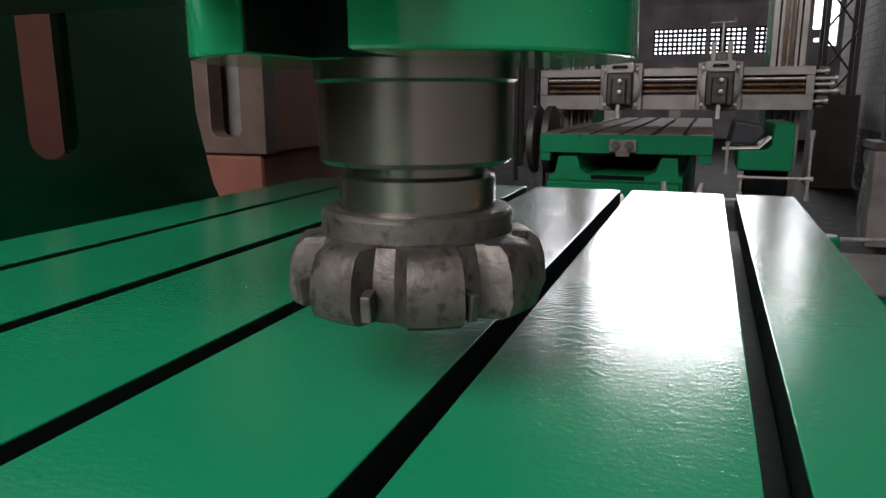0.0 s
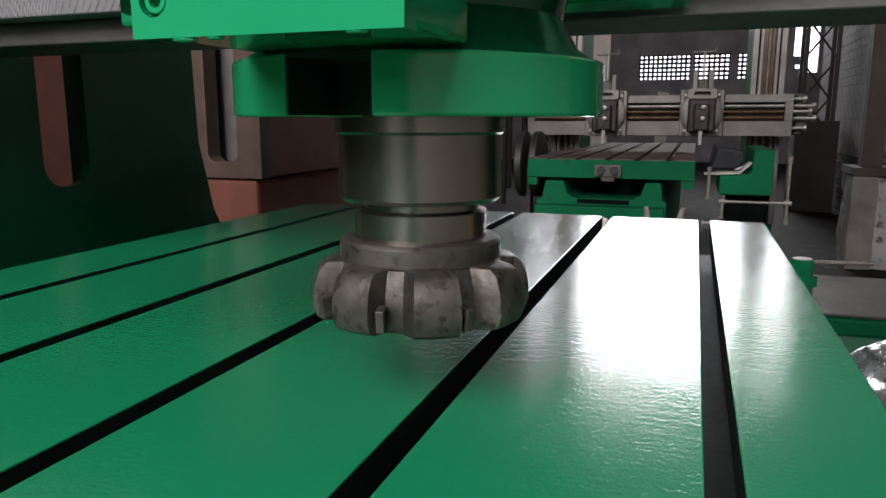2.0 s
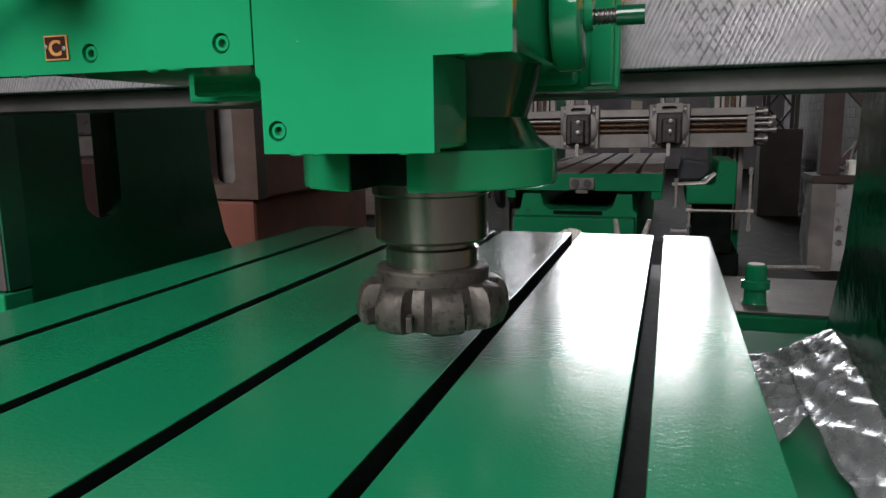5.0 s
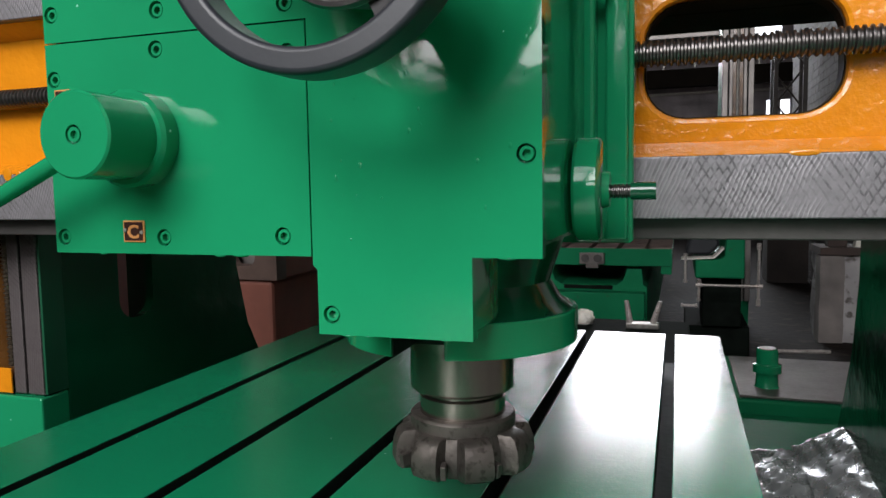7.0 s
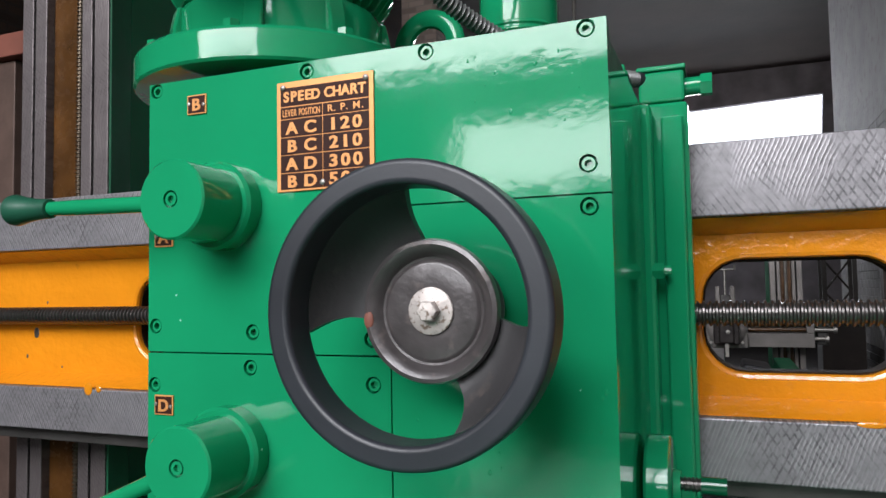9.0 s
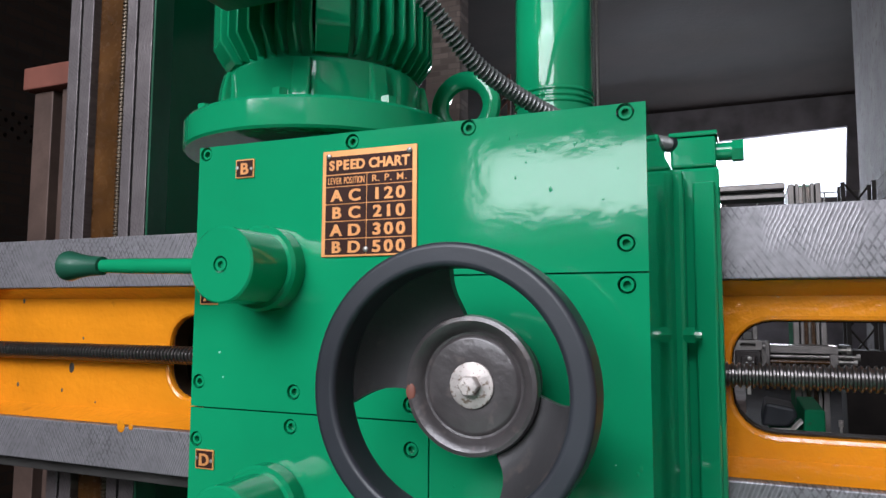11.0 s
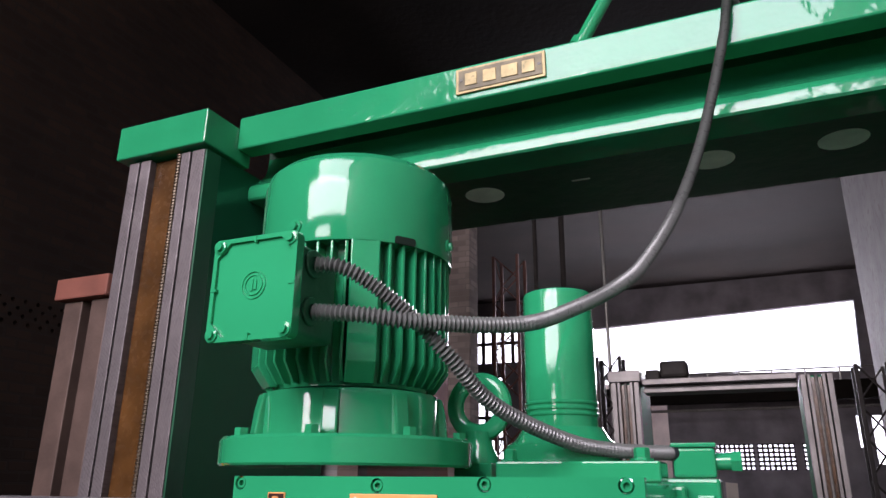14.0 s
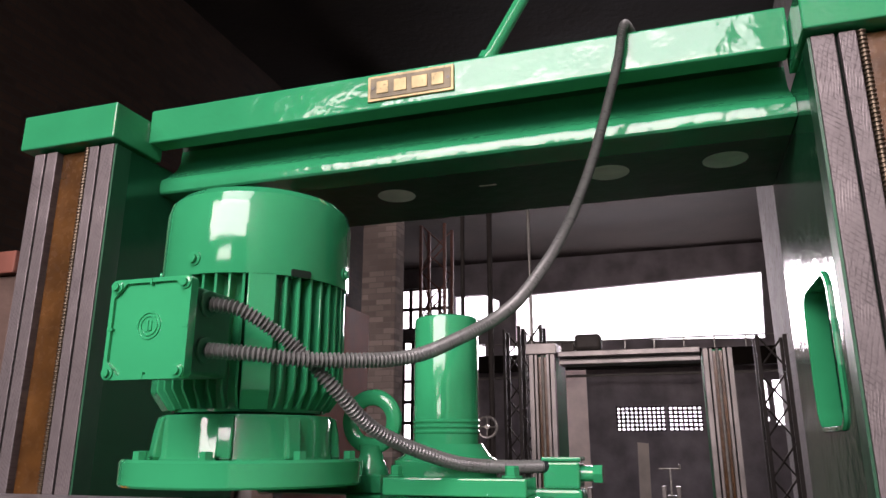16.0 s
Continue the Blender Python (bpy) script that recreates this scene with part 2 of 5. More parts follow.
def lathe(bm, profile, m=None, seg=32):
    """Turns (radius, height) pairs round z, then moves them by m."""
    rings = []
    m = m or Matrix()
    for r, h in profile:
        if r < 1e-6:
            rings.append([bm.verts.new(m @ Vector((0, 0, h)))])
        else:
            rings.append([bm.verts.new(m @ Vector((r * math.cos(a), r * math.sin(a), h))) for a in (2 * math.pi * i / seg for i in range(seg))])
    for a, b in zip(rings, rings[1:]):
        for i in range(seg):
            j = (i + 1) % seg
            f = [a[i % len(a)], a[j % len(a)], b[j % len(b)], b[i % len(b)]]
            f = list(dict.fromkeys(f))
            if len(f) > 2:
                bm.faces.new(f)
    for ring in (rings[0], rings[-1]):
        if len(ring) > 2:
            bm.faces.new(ring)
    return bm


def turned(profile, m=None, seg=32):
    return lathe(bmesh.new(), profile, m, seg)


def along(p, q):
    """A pose at p whose z points to q."""
    d = Vector(q) - Vector(p)
    return Matrix.Translation(p) @ d.to_track_quat("Z", "Y").to_matrix().to_4x4()


def rod(bm, p, q, r, seg=16, r2=None):
    d = (Vector(q) - Vector(p)).length
    return lathe(bm, [(r, 0), (r if r2 is None else r2, d)], along(p, q), seg)


def circle(cx, cy, r, seg=20, a0=0.0):
    return [(cx + r * math.cos(a0 + 2 * math.pi * i / seg), cy + r * math.sin(a0 + 2 * math.pi * i / seg)) for i in range(seg)]


def rounded(x0, x1, y0, y1, r, seg=6):
    pts = []
    for cx, cy, a in ((x1 - r, y1 - r, 0), (x0 + r, y1 - r, 90), (x0 + r, y0 + r, 180), (x1 - r, y0 + r, 270)):
        pts += [(cx + r * math.cos(radians(a + 90 * i / seg)), cy + r * math.sin(radians(a + 90 * i / seg))) for i in range(seg + 1)]
    return pts


def slab(outline, holes, depth, to):
    """A plate with holes: 2D loops, thickness depth, to(u, v, w) gives the place."""
    bm = bmesh.new()
    edges = []
    for loop in (outline, *holes):
        vs = [bm.verts.new(to(u, v, 0)) for u, v in loop]
        edges += [bm.edges.new((vs[i], vs[(i + 1) % len(vs)])) for i in range(len(vs))]
    bmesh.ops.triangle_fill(bm, edges=edges, use_beauty=True, use_dissolve=False)
    back = bmesh.ops.extrude_face_region(bm, geom=list(bm.faces))
    shift = Vector(to(0, 0, depth)) - Vector(to(0, 0, 0))
    bmesh.ops.translate(bm, vec=shift, verts=[g for g in back["geom"] if isinstance(g, bmesh.types.BMVert)])
    return bm


def front(u, v, w):
    return (u, w, v)


def smooth_path(points, steps=12):
    """A curve through the points."""
    p = [Vector(points[0])] + [Vector(q) for q in points] + [Vector(points[-1])]
    out = []
    for i in range(1, len(p) - 2):
        for s in range(steps):
            t = s / steps
            out.append(0.5 * ((2 * p[i]) + (p[i + 1] - p[i - 1]) * t + (2 * p[i - 1] - 5 * p[i] + 4 * p[i + 1] - p[i + 2]) * t * t + (3 * p[i] - p[i - 1] - 3 * p[i + 1] + p[i + 2]) * t ** 3))
    return out + [p[-2]]


def tube(points, radius, seg=14, rib=0.0, pitch=0.006):
    """A hose along the points; ribbed where rib is given."""
    length = [0.0]
    for a, b in zip(points, points[1:]):
        length.append(length[-1] + (b - a).length)
    step = pitch / 2 if rib else 0.012
    count = max(2, int(length[-1] / step))
    bm, rings, k = bmesh.new(), [], 0
    side = None
    for n in range(count + 1):
        s = length[-1] * n / count
        while k < len(points) - 2 and length[k + 1] < s:
            k += 1
        t = (s - length[k]) / max(1e-9, length[k + 1] - length[k])
        c, d = points[k].lerp(points[k + 1], t), (points[k + 1] - points[k]).normalized()
        if side is None:
            side = d.orthogonal().normalized()
        side = (side - d * side.dot(d)).normalized()
        up = d.cross(side)
        r = radius + (rib if n % 2 else -rib)
        rings.append([bm.verts.new(c + r * (math.cos(2 * math.pi * i / seg) * side + math.sin(2 * math.pi * i / seg) * up)) for i in range(seg)])
    for a, b in zip(rings, rings[1:]):
        for i in range(seg):
            bm.faces.new((a[i], a[(i + 1) % seg], b[(i + 1) % seg], b[i]))
    bm.faces.new(rings[0])
    bm.faces.new(rings[-1])
    return bm


def screw(p, q, r, pitch, seg=14, depth=None):
    """A threaded bar."""
    d = (Vector(q) - Vector(p)).length
    n = int(d / pitch)
    depth = depth or pitch * 0.35
    prof = [(r * 0.4, 0)]
    for i in range(n):
        z = d * i / n
        prof += [(r - depth, z), (r - depth, z + pitch * 0.3), (r, z + pitch * 0.5), (r, z + pitch * 0.8)]
    prof.append((r * 0.4, d))
    return turned(prof, along(p, q), seg)


# near-black for slots and recesses: their inner shade is put into the colour
slot_shade = material("dark_slot_shade", (0.012, 0.02, 0.015), 0.6, 0.2, 0.3, 12.0, 0.2, 80.0)
far_table_iron = material("rusty_table_iron", (0.22, 0.17, 0.15), 0.85, 0.0, 0.25, 3.0, 0.15, 40.0, 0, (0.11, 0.07, 0.05), 0.58)
sky_glow = bpy.data.materials.new("bright_sky")
sky_glow.use_nodes = True
_p = sky_glow.node_tree.nodes["Principled BSDF"]
_p.inputs["Base Color"].default_value = (0.8, 0.85, 0.9, 1)
_p.inputs["Emission Color"].default_value = (0.93, 0.96, 1.0, 1)
_p.inputs["Emission Strength"].default_value = 2.5
grip_dark = material("dark_green_grip", (0.012, 0.075, 0.043), 0.35, 0, 0.2, 20.0, 0.1, 80.0, 0.3)
concrete.node_tree.nodes["Principled BSDF"].inputs["Specular IOR Level"].default_value = 0.05
far_table_iron.node_tree.nodes["Principled BSDF"].inputs["Specular IOR Level"].default_value = 0.03
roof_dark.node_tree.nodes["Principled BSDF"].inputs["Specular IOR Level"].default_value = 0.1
slot_shade.node_tree.nodes["Principled BSDF"].inputs["Specular IOR Level"].default_value = 0.12
mast_steel = material("sooty_mast_steel", (0.03, 0.024, 0.02), 0.7, 0.2, 0.3, 8.0, 0.2, 40.0)
screw_steel = material("oily_screw_steel", (0.12, 0.11, 0.105), 0.32, 0.85, 0.2, 14.0, 0.1, 100.0)


def brick_wall(name, brick, mortar, seam):
    """Coursed brickwork for far walls: the courses run level on walls of either heading."""
    m = material(name, brick, 0.9, 0, 0.3, 1.2, 0.4, 30.0)
    m.node_tree.nodes["Principled BSDF"].inputs["Specular IOR Level"].default_value = 0.15
    n, l = m.node_tree.nodes, m.node_tree.links
    b, co = n["Principled BSDF"], n["Texture Coordinate"]
    sep, add, com = n.new("ShaderNodeSeparateXYZ"), n.new("ShaderNodeMath"), n.new("ShaderNodeCombineXYZ")
    l.new(co.outputs["Object"], sep.inputs[0])
    l.new(sep.outputs[0], add.inputs[0])
    l.new(sep.outputs[1], add.inputs[1])
    l.new(add.outputs[0], com.inputs[0])
    l.new(sep.outputs[2], com.inputs[1])
    t = n.new("ShaderNodeTexBrick")
    t.inputs["Scale"].default_value, t.inputs["Mortar Size"].default_value = 1.0, seam
    t.inputs["Brick Width"].default_value, t.inputs["Row Height"].default_value = 0.24, 0.085
    t.inputs["Color1"].default_value, t.inputs["Color2"].default_value = (*(Vector(brick) * 0.7), 1), (*(Vector(brick) * 1.35), 1)
    t.inputs["Mortar"].default_value = (*mortar, 1)
    l.new(com.outputs[0], t.inputs["Vector"])
    grime = n.new("ShaderNodeTexNoise")
    grime.inputs["Scale"].default_value, grime.inputs["Detail"].default_value = 0.8, 6.0
    l.new(co.outputs["Object"], grime.inputs["Vector"])
    mix = n.new("ShaderNodeMix")
    mix.data_type, mix.blend_type = "RGBA", "MULTIPLY"
    mix.inputs["Factor"].default_value = 0.8
    l.new(t.outputs["Color"], mix.inputs[6])
    l.new(grime.outputs["Fac"], mix.inputs[7])
    l.new(mix.outputs[2], b.inputs["Base Color"])
    bp = n.new("ShaderNodeBump")
    bp.inputs["Strength"].default_value, bp.inputs["Distance"].default_value, bp.invert = 0.6, 0.01, True
    l.new(t.outputs["Fac"], bp.inputs["Height"])
    l.new(bp.outputs[0], b.inputs["Normal"])
    return m


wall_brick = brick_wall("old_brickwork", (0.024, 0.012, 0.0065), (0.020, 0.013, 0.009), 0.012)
pier_brick = brick_wall("plastered_brickwork", (0.34, 0.27, 0.235), (0.29, 0.24, 0.21), 0.008)

dull_primer = material("dull_red_primer", (0.085, 0.028, 0.020), 0.7, 0, 0.3, 5.0, 0.3, 40.0)
green_brushed = material("hand_brushed_green_enamel", GREEN, 0.10, 0, 0.10, 3.0, 0.24, 12.0, 0.0, None, 0.6, 0.05)
# dull green, darkened so that it carries the shade of undersides and sides
green_dull = material("dull_green_with_shade", (0.006, 0.075, 0.034), 0.42, 0, 0.25, 3.0, 0.3, 18.0)
dado_brick = material("dark_dado_brick", (0.035, 0.027, 0.024), 0.9, 0, 0.35, 3.0, 0.6, 24.0)
rusty_red = material("rusty_red_steel", (0.10, 0.035, 0.022), 0.7, 0.1, 0.3, 8.0, 0.2, 40.0)
cream_wall = material("sunlit_cream_wall", (0.75, 0.66, 0.58), 0.9, 0, 0.15, 2.0, 0.4, 20.0)
# near-black, hardly glossy iron for bed, backings and far side box
bed_black = material("black_bed_iron", (0.008, 0.011, 0.009), 0.8, 0.0, 0.3, 8.0, 0.3, 40.0)
bed_black.node_tree.nodes["Principled BSDF"].inputs["Specular IOR Level"].default_value = 0.02

lining_brown = material("dark_brown_lining", (0.022, 0.013, 0.007), 0.8, 0, 0.4, 14.0, 0.4, 50.0)
lining_brown.node_tree.nodes["Principled BSDF"].inputs["Specular IOR Level"].default_value = 0.1

chipped_whitewash = material("chipped_whitewash", (0.37, 0.35, 0.345), 0.9, 0, 0.3, 3.0, 0.6, 18.0, 0, (0.13, 0.115, 0.105), 0.56)
wall_render = material("grey_cement_render", (0.21, 0.185, 0.17), 0.85, 0, 0.25, 5.0, 0.3, 30.0)
# far wall plaster raised in tone: the haze is put into its colour
hazy_wall = material("hazy_wall_plaster", (0.26, 0.235, 0.25), 0.9, 0, 0.3, 1.5, 0.4, 12.0)
for m, gloss in ((green_far, 0.04), (far_iron, 0.15), (hazy_wall, 0.1), (plate_dark, 0.15)):
    m.node_tree.nodes["Principled BSDF"].inputs["Specular IOR Level"].default_value = gloss
lead_steel = material("oily_lead_screw", (0.10, 0.078, 0.055), 0.42, 0.8, 0.25, 14.0, 0.1, 100.0)
worn_zinc = material("worn_zinc_washer", (0.50, 0.45, 0.42), 0.5, 0.5, 0.3, 60.0, 0.4, 150.0, 0, (0.18, 0.13, 0.10), 0.55)


# ---- the shed ----
def wall_with_openings(name, outline, holes, depth, to, mat, label, category="wall"):
    return tagged(part(name, slab(outline, holes, depth, to), mat), label, category, kind="structure")


tagged(part("floor", cube(-9.8, 4.4, -8, 21, -0.2, 0), concrete), "oily dark concrete workshop floor", "floor", kind="structure")
# far end wall with the clerestory gap and three pierced panels; end wall behind with a high window
PANELS = ((-1.28, 0.02), (0.10, 0.98), (1.16, 1.62))
wall_north = wall_with_openings("wall_north", [(-9.6, 0), (4.4, 0), (4.4, 7.2), (-9.6, 7.2)],
                   [[(-4.05, 4.75), (2.75, 4.55), (2.85, 6.38), (-4.05, 6.12)], [(-5.95, 5.45), (-4.55, 5.45), (-4.55, 6.0), (-5.0, 6.22), (-5.95, 6.22)], [(-7.75, 5.25), (-6.15, 5.25), (-6.15, 6.55), (-7.75, 6.55)], [(-8.3, 1.8), (-6.7, 1.8), (-6.7, 4.9), (-8.3, 4.9)],
                    [(-4.3, 4.3), (-3.6, 4.3), (-3.6, 4.62), (-4.3, 4.62)], [(-5.4, 4.35), (-5.0, 4.35), (-5.0, 4.7), (-5.4, 4.7)], [(-3.0, 0.02), (-2.05, 0.02), (-2.05, 4.0), (-3.0, 4.0)],
                    [(2.45, 2.68), (2.66, 2.68), (2.66, 3.45), (2.45, 3.45)], [(2.78, 2.28), (3.02, 2.28), (3.02, 3.45), (2.78, 3.45)], [(2.50, 2.38), (2.63, 2.38), (2.63, 2.48), (2.50, 2.48)]] + [[(a, 2.14), (b, 2.14), (b, 2.80), (a, 2.80)] for a, b in PANELS], 0.2,
                   lambda u, v, w: (u, 20 + w, v), hazy_wall, "far end wall toned pale for haze, with a clerestory gap")
for x0, x1, z0, z1, nx, nz in ((-7.75, -6.15, 5.25, 6.55, 5, 2), (-8.3, -6.7, 1.8, 4.9, 5, 5)):
    bars = bmesh.new()
    for i in range(nx + 1):
        x = x0 + (x1 - x0) * i / nx
        box(bars, x - 0.05, x + 0.05, 20.06, 20.14, z0 + 0.004, z1 - 0.004)
    for i in range(nz + 1):
        z = z0 + (z1 - z0) * i / nz
        box(bars, x0 + 0.004, x1 - 0.004, 20.065, 20.135, z - 0.05, z + 0.05)
    part("window_frame", bars, timber).parent = wall_north
# never in view; holds the gable and window inferred from reflections
wall_with_openings("wall_south", [(-7, 0), (4.4, 0), (4.4, 7.2), (-7, 7.2)],
                   [[(-4.85, 4.0), (1.85, 4.0), (1.85, 6.6), (-4.85, 6.6)], [(-2.6, 2.6), (-0.4, 2.6), (-0.4, 3.4), (-2.6, 3.4)]], 0.23,
                   lambda u, v, w: (u, -7.4 + w, v), wall_brick, "brick end wall with an open gable and a window")
tagged(part("wall_east", cube(1.95, 2.2, -7.4, 11.8, 0, 7.2), wall_paint), "whitewashed grey brick side wall", "wall", kind="structure")
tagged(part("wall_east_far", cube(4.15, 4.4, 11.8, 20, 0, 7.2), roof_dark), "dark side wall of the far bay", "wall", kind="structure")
VENTS = [circle(2.60 + 0.115 * k + (0.057 if r % 2 else 0), 2.93 + 0.062 * r, 0.019, 8) for r in range(4) for k in range(8)]
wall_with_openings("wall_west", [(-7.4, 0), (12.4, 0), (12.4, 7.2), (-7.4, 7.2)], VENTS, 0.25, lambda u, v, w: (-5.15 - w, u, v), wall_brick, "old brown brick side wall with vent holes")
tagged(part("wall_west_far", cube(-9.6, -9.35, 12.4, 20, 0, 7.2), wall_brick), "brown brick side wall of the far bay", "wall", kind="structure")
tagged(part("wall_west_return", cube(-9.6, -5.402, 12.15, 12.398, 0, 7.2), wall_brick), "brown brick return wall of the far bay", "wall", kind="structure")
tagged(part("backdrop_west", cube(-7.6, -7.5, 1, 6, 0.2, 7), sky_glow), "bright white sky beyond the vent holes", "sky", kind="structure")
# the roof opening is out of view, inferred from the beam's reflection
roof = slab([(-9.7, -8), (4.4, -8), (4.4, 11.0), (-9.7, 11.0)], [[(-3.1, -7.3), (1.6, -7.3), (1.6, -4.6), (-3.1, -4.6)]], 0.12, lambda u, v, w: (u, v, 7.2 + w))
tagged(part("ceiling", roof, roof_dark), "dark sheet roof with a roof light", "roof", kind="structure")
tagged(part("ceiling_far", cube(-9.7, 4.4, 11.002, 20.3, 7.2, 7.32), far_sheet), "sheet roof of the far bay, toned pale for haze", "roof", kind="structure")
tagged(part("outer_wall", cube(-3.9, -1.4, 20.9, 21.1, 0, 4.6), cream_wall), "sunlit cream wall beyond the far doorway", "wall", kind="structure")
tagged(part("backdrop", cube(-12, 7, 21.4, 21.5, 0.5, 9), sky_glow), "bright white sky seen through the openings", "sky", kind="structure")

# ---- milling machine: table ----
TX0, TX1, TY0, TY1, TZ = -0.675, 0.386, -1.9, 1.30, 0.90
SLOTS = (-0.53, -0.33, -0.13, 0.07, 0.27)
table = thing("machine_table", -0.14, 0.0, 0.74, "green painted cast iron machine table with five T-slots", "machine table")


def t_profile(x0, x1, slots, half, z0, z1, neck=0.034, under_half=0.02):
    pts = [(x0, z0), (x1, z0), (x1, z1)]
    for s in reversed(slots):
        pts += [(s + half, z1), (s + half, z1 - neck), (s + under_half, z1 - neck), (s + under_half, z1 - neck - 0.02), (s - under_half, z1 - neck - 0.02), (s - under_half, z1 - neck), (s - half, z1 - neck), (s - half, z1)]
    return pts + [(x0, z1)]


cavity = slab(t_profile(TX0, TX1, SLOTS, 0.02, TZ - 0.16, TZ - 0.034, 0.02, 0.02), [], TY1 - TY0, lambda u, v, w: (u, TY0 + w, v))
table_body = under(table, part("table_body", cavity, green_table))
edges = [TX0] + [s + d for s in SLOTS for d in (-0.011, 0.011)] + [TX1]
lands = [under(table, part("land", cube(a, b, TY0, TY1, TZ - 0.0338, TZ), green_table, bevel=0.0012)) for a, b in zip(edges[::2], edges[1::2])]
# slot walls and floors take the near-black shade colour
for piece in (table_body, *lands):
    piece.data.materials.append(slot_shade)
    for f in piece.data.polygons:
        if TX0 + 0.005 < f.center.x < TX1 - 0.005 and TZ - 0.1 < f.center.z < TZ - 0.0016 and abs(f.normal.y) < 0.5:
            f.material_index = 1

bed = thing("machine_bed", 0.0, 0.0, 0.0, "green cast iron machine bed with ground ways", "machine bed")
under(bed, part("bed_casting", cube(-0.62, 0.34, -2.6, 1.7, 0.0, 0.70), bed_black, bevel=0.01))
under(bed, part("bed_tail", cube(-0.62, 0.34, 1.702, 2.9, 0.0, 0.64), bed_black, bevel=0.01))
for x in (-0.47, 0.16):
    under(bed, part("bed_way", cube(x - 0.035, x + 0.035, -2.55, 1.69, 0.701, 0.738), bed_black, bevel=0.003, label="black iron way"))
under(bed, part("side_apron", cube(0.346, 1.10, 2.34, 3.08, 0.0, 0.45), green_far, bevel=0.01))
under(bed, part("ground_pad", cube(0.52, 1.06, 2.36, 3.03, 0.452, 0.462), far_iron, bevel=0.002, label="ground steel pad"))
under(bed, part("trough", cube(0.346, 0.98, -2.6, 1.95, 0.0, 0.50), green_far, bevel=0.01))
under(bed, part("trough_end", cube(0.346, 0.98, 1.952, 2.338, 0.0, 0.40), green_far, bevel=0.01))
pin = turned([(0.047, 0.462), (0.043, 0.468), (0.041, 0.52), (0.054, 0.522), (0.054, 0.553), (0.041, 0.556), (0.041, 0.612), (0.037, 0.617), (0.016, 0.617), (0.014, 0.60), (0, 0.60)], pose(0.632, 2.51, 0), 24)
under(bed, part("pin_ring", turned([(0.015, 0.6175), (0.032, 0.6175), (0.031, 0.620), (0.016, 0.620)], pose(0.632, 2.51, 0), 24), zinc, label="bright worn end of the pin"))
under(bed, part("locating_pin", pin, green))
lever_bar = bmesh.new()
rod(lever_bar, (0.66, 2.50, 0.609), (0.86, 2.53, 0.612), 0.008)
under(bed, part("tommy_bar", lever_bar, worn_zinc))


def wrap_sheet(nx, ny, corner):
    """A stiff crumpled film: corner(u, v) gives the smooth panel, creases and fine wrinkles come on top."""
    bm, g = bmesh.new(), {}
    for i in range(nx):
        for j in range(ny):
            u, v = i / (nx - 1), j / (ny - 1)
            p = corner(u, v)
            ridge = 1 - abs(noise.noise(Vector((1.1 * u + 0.8 * v, 6.5 * v - 1.6 * u, 3.1))))
            fine = 1 - abs(noise.noise(Vector((2.6 * u, 19.0 * v + 4.0 * u, 8.7))))
            edge = 0.006 * noise.noise(Vector((7.0 * u, 11.0 * v, 0.4)))
            g[i, j] = bm.verts.new((p.x + edge, p.y + 2 * edge, max(0.503, p.z + 0.016 * (ridge ** 2 - 0.6) + 0.005 * (fine ** 2 - 0.6))))
    for i in range(nx - 1):
        for j in range(ny - 1):
            bm.faces.new((g[i, j], g[i + 1, j], g[i + 1, j + 1], g[i, j + 1]))
    return bm


def bilinear(a, b, c, d):
    a, b, c, d = (Vector(p) for p in (a, b, c, d))
    return lambda u, v: (a.lerp(b, u)).lerp(c.lerp(d, u), v)


# far edge from the fold to the raised corner, then the near edge
film = thing("plastic_sheet", 0.6, 1.1, 0.5, "crumpled clear plastic sheet lying in the trough beside the table", "plastic sheet")
raised = bilinear((0.571, 1.43, 0.585), (0.700, 1.39, 0.685), (0.625, 0.45, 0.515), (0.76, 0.45, 0.665))
flap = bilinear((0.465, 1.46, 0.560), (0.572, 1.43, 0.585), (0.462, 0.88, 0.515), (0.603, 1.12, 0.552))
for name, corner, nx, ny in (("raised_panel", raised, 46, 120), ("flat_flap", flap, 40, 80)):
    piece = part(name, wrap_sheet(nx, ny, corner), foil)
    thick = piece.modifiers.new("film", "SOLIDIFY")
    thick.thickness = 0.0012
    under(film, piece)

# bundle of rag and a forked bright bracket on the bed's tail
rag = bmesh.new()
bmesh.ops.create_icosphere(rag, subdivisions=4, radius=1.0)
for v in rag.verts:
    d = v.co.normalized()
    v.co = Vector((-0.129 + 0.050 * d.x, 2.752 + 0.05 * d.y, 0.668 + 0.036 * d.z)) + 0.014 * noise.noise_vector(d * 2.6) + 0.005 * noise.noise_vector(d * 8.0)
    v.co.z = max(0.6405, v.co.z)
tagged(part("rag_bundle", rag, white_dab), "white crumpled rag lying behind the table", "rag")
fork = thing("forked_bracket", 0.14, 2.7, 0.64, "bright bare steel forked bracket behind the table", "bracket")
under(fork, part("bracket_base", cube(0.07, 0.21, 2.67, 2.73, 0.6405, 0.665), zinc, bevel=0.004))
for x0, x1 in ((0.085, 0.07), (0.185, 0.215)):
    prong = bmesh.new()
    rod(prong, (x0, 2.70, 0.664), (x1, 2.70, 0.762), 0.015, 10, 0.010)
    under(fork, part("prong", prong, worn_zinc))

# ---- columns, caps and top beam ----
COL_Y, COL_TOP = 0.575, 2.562


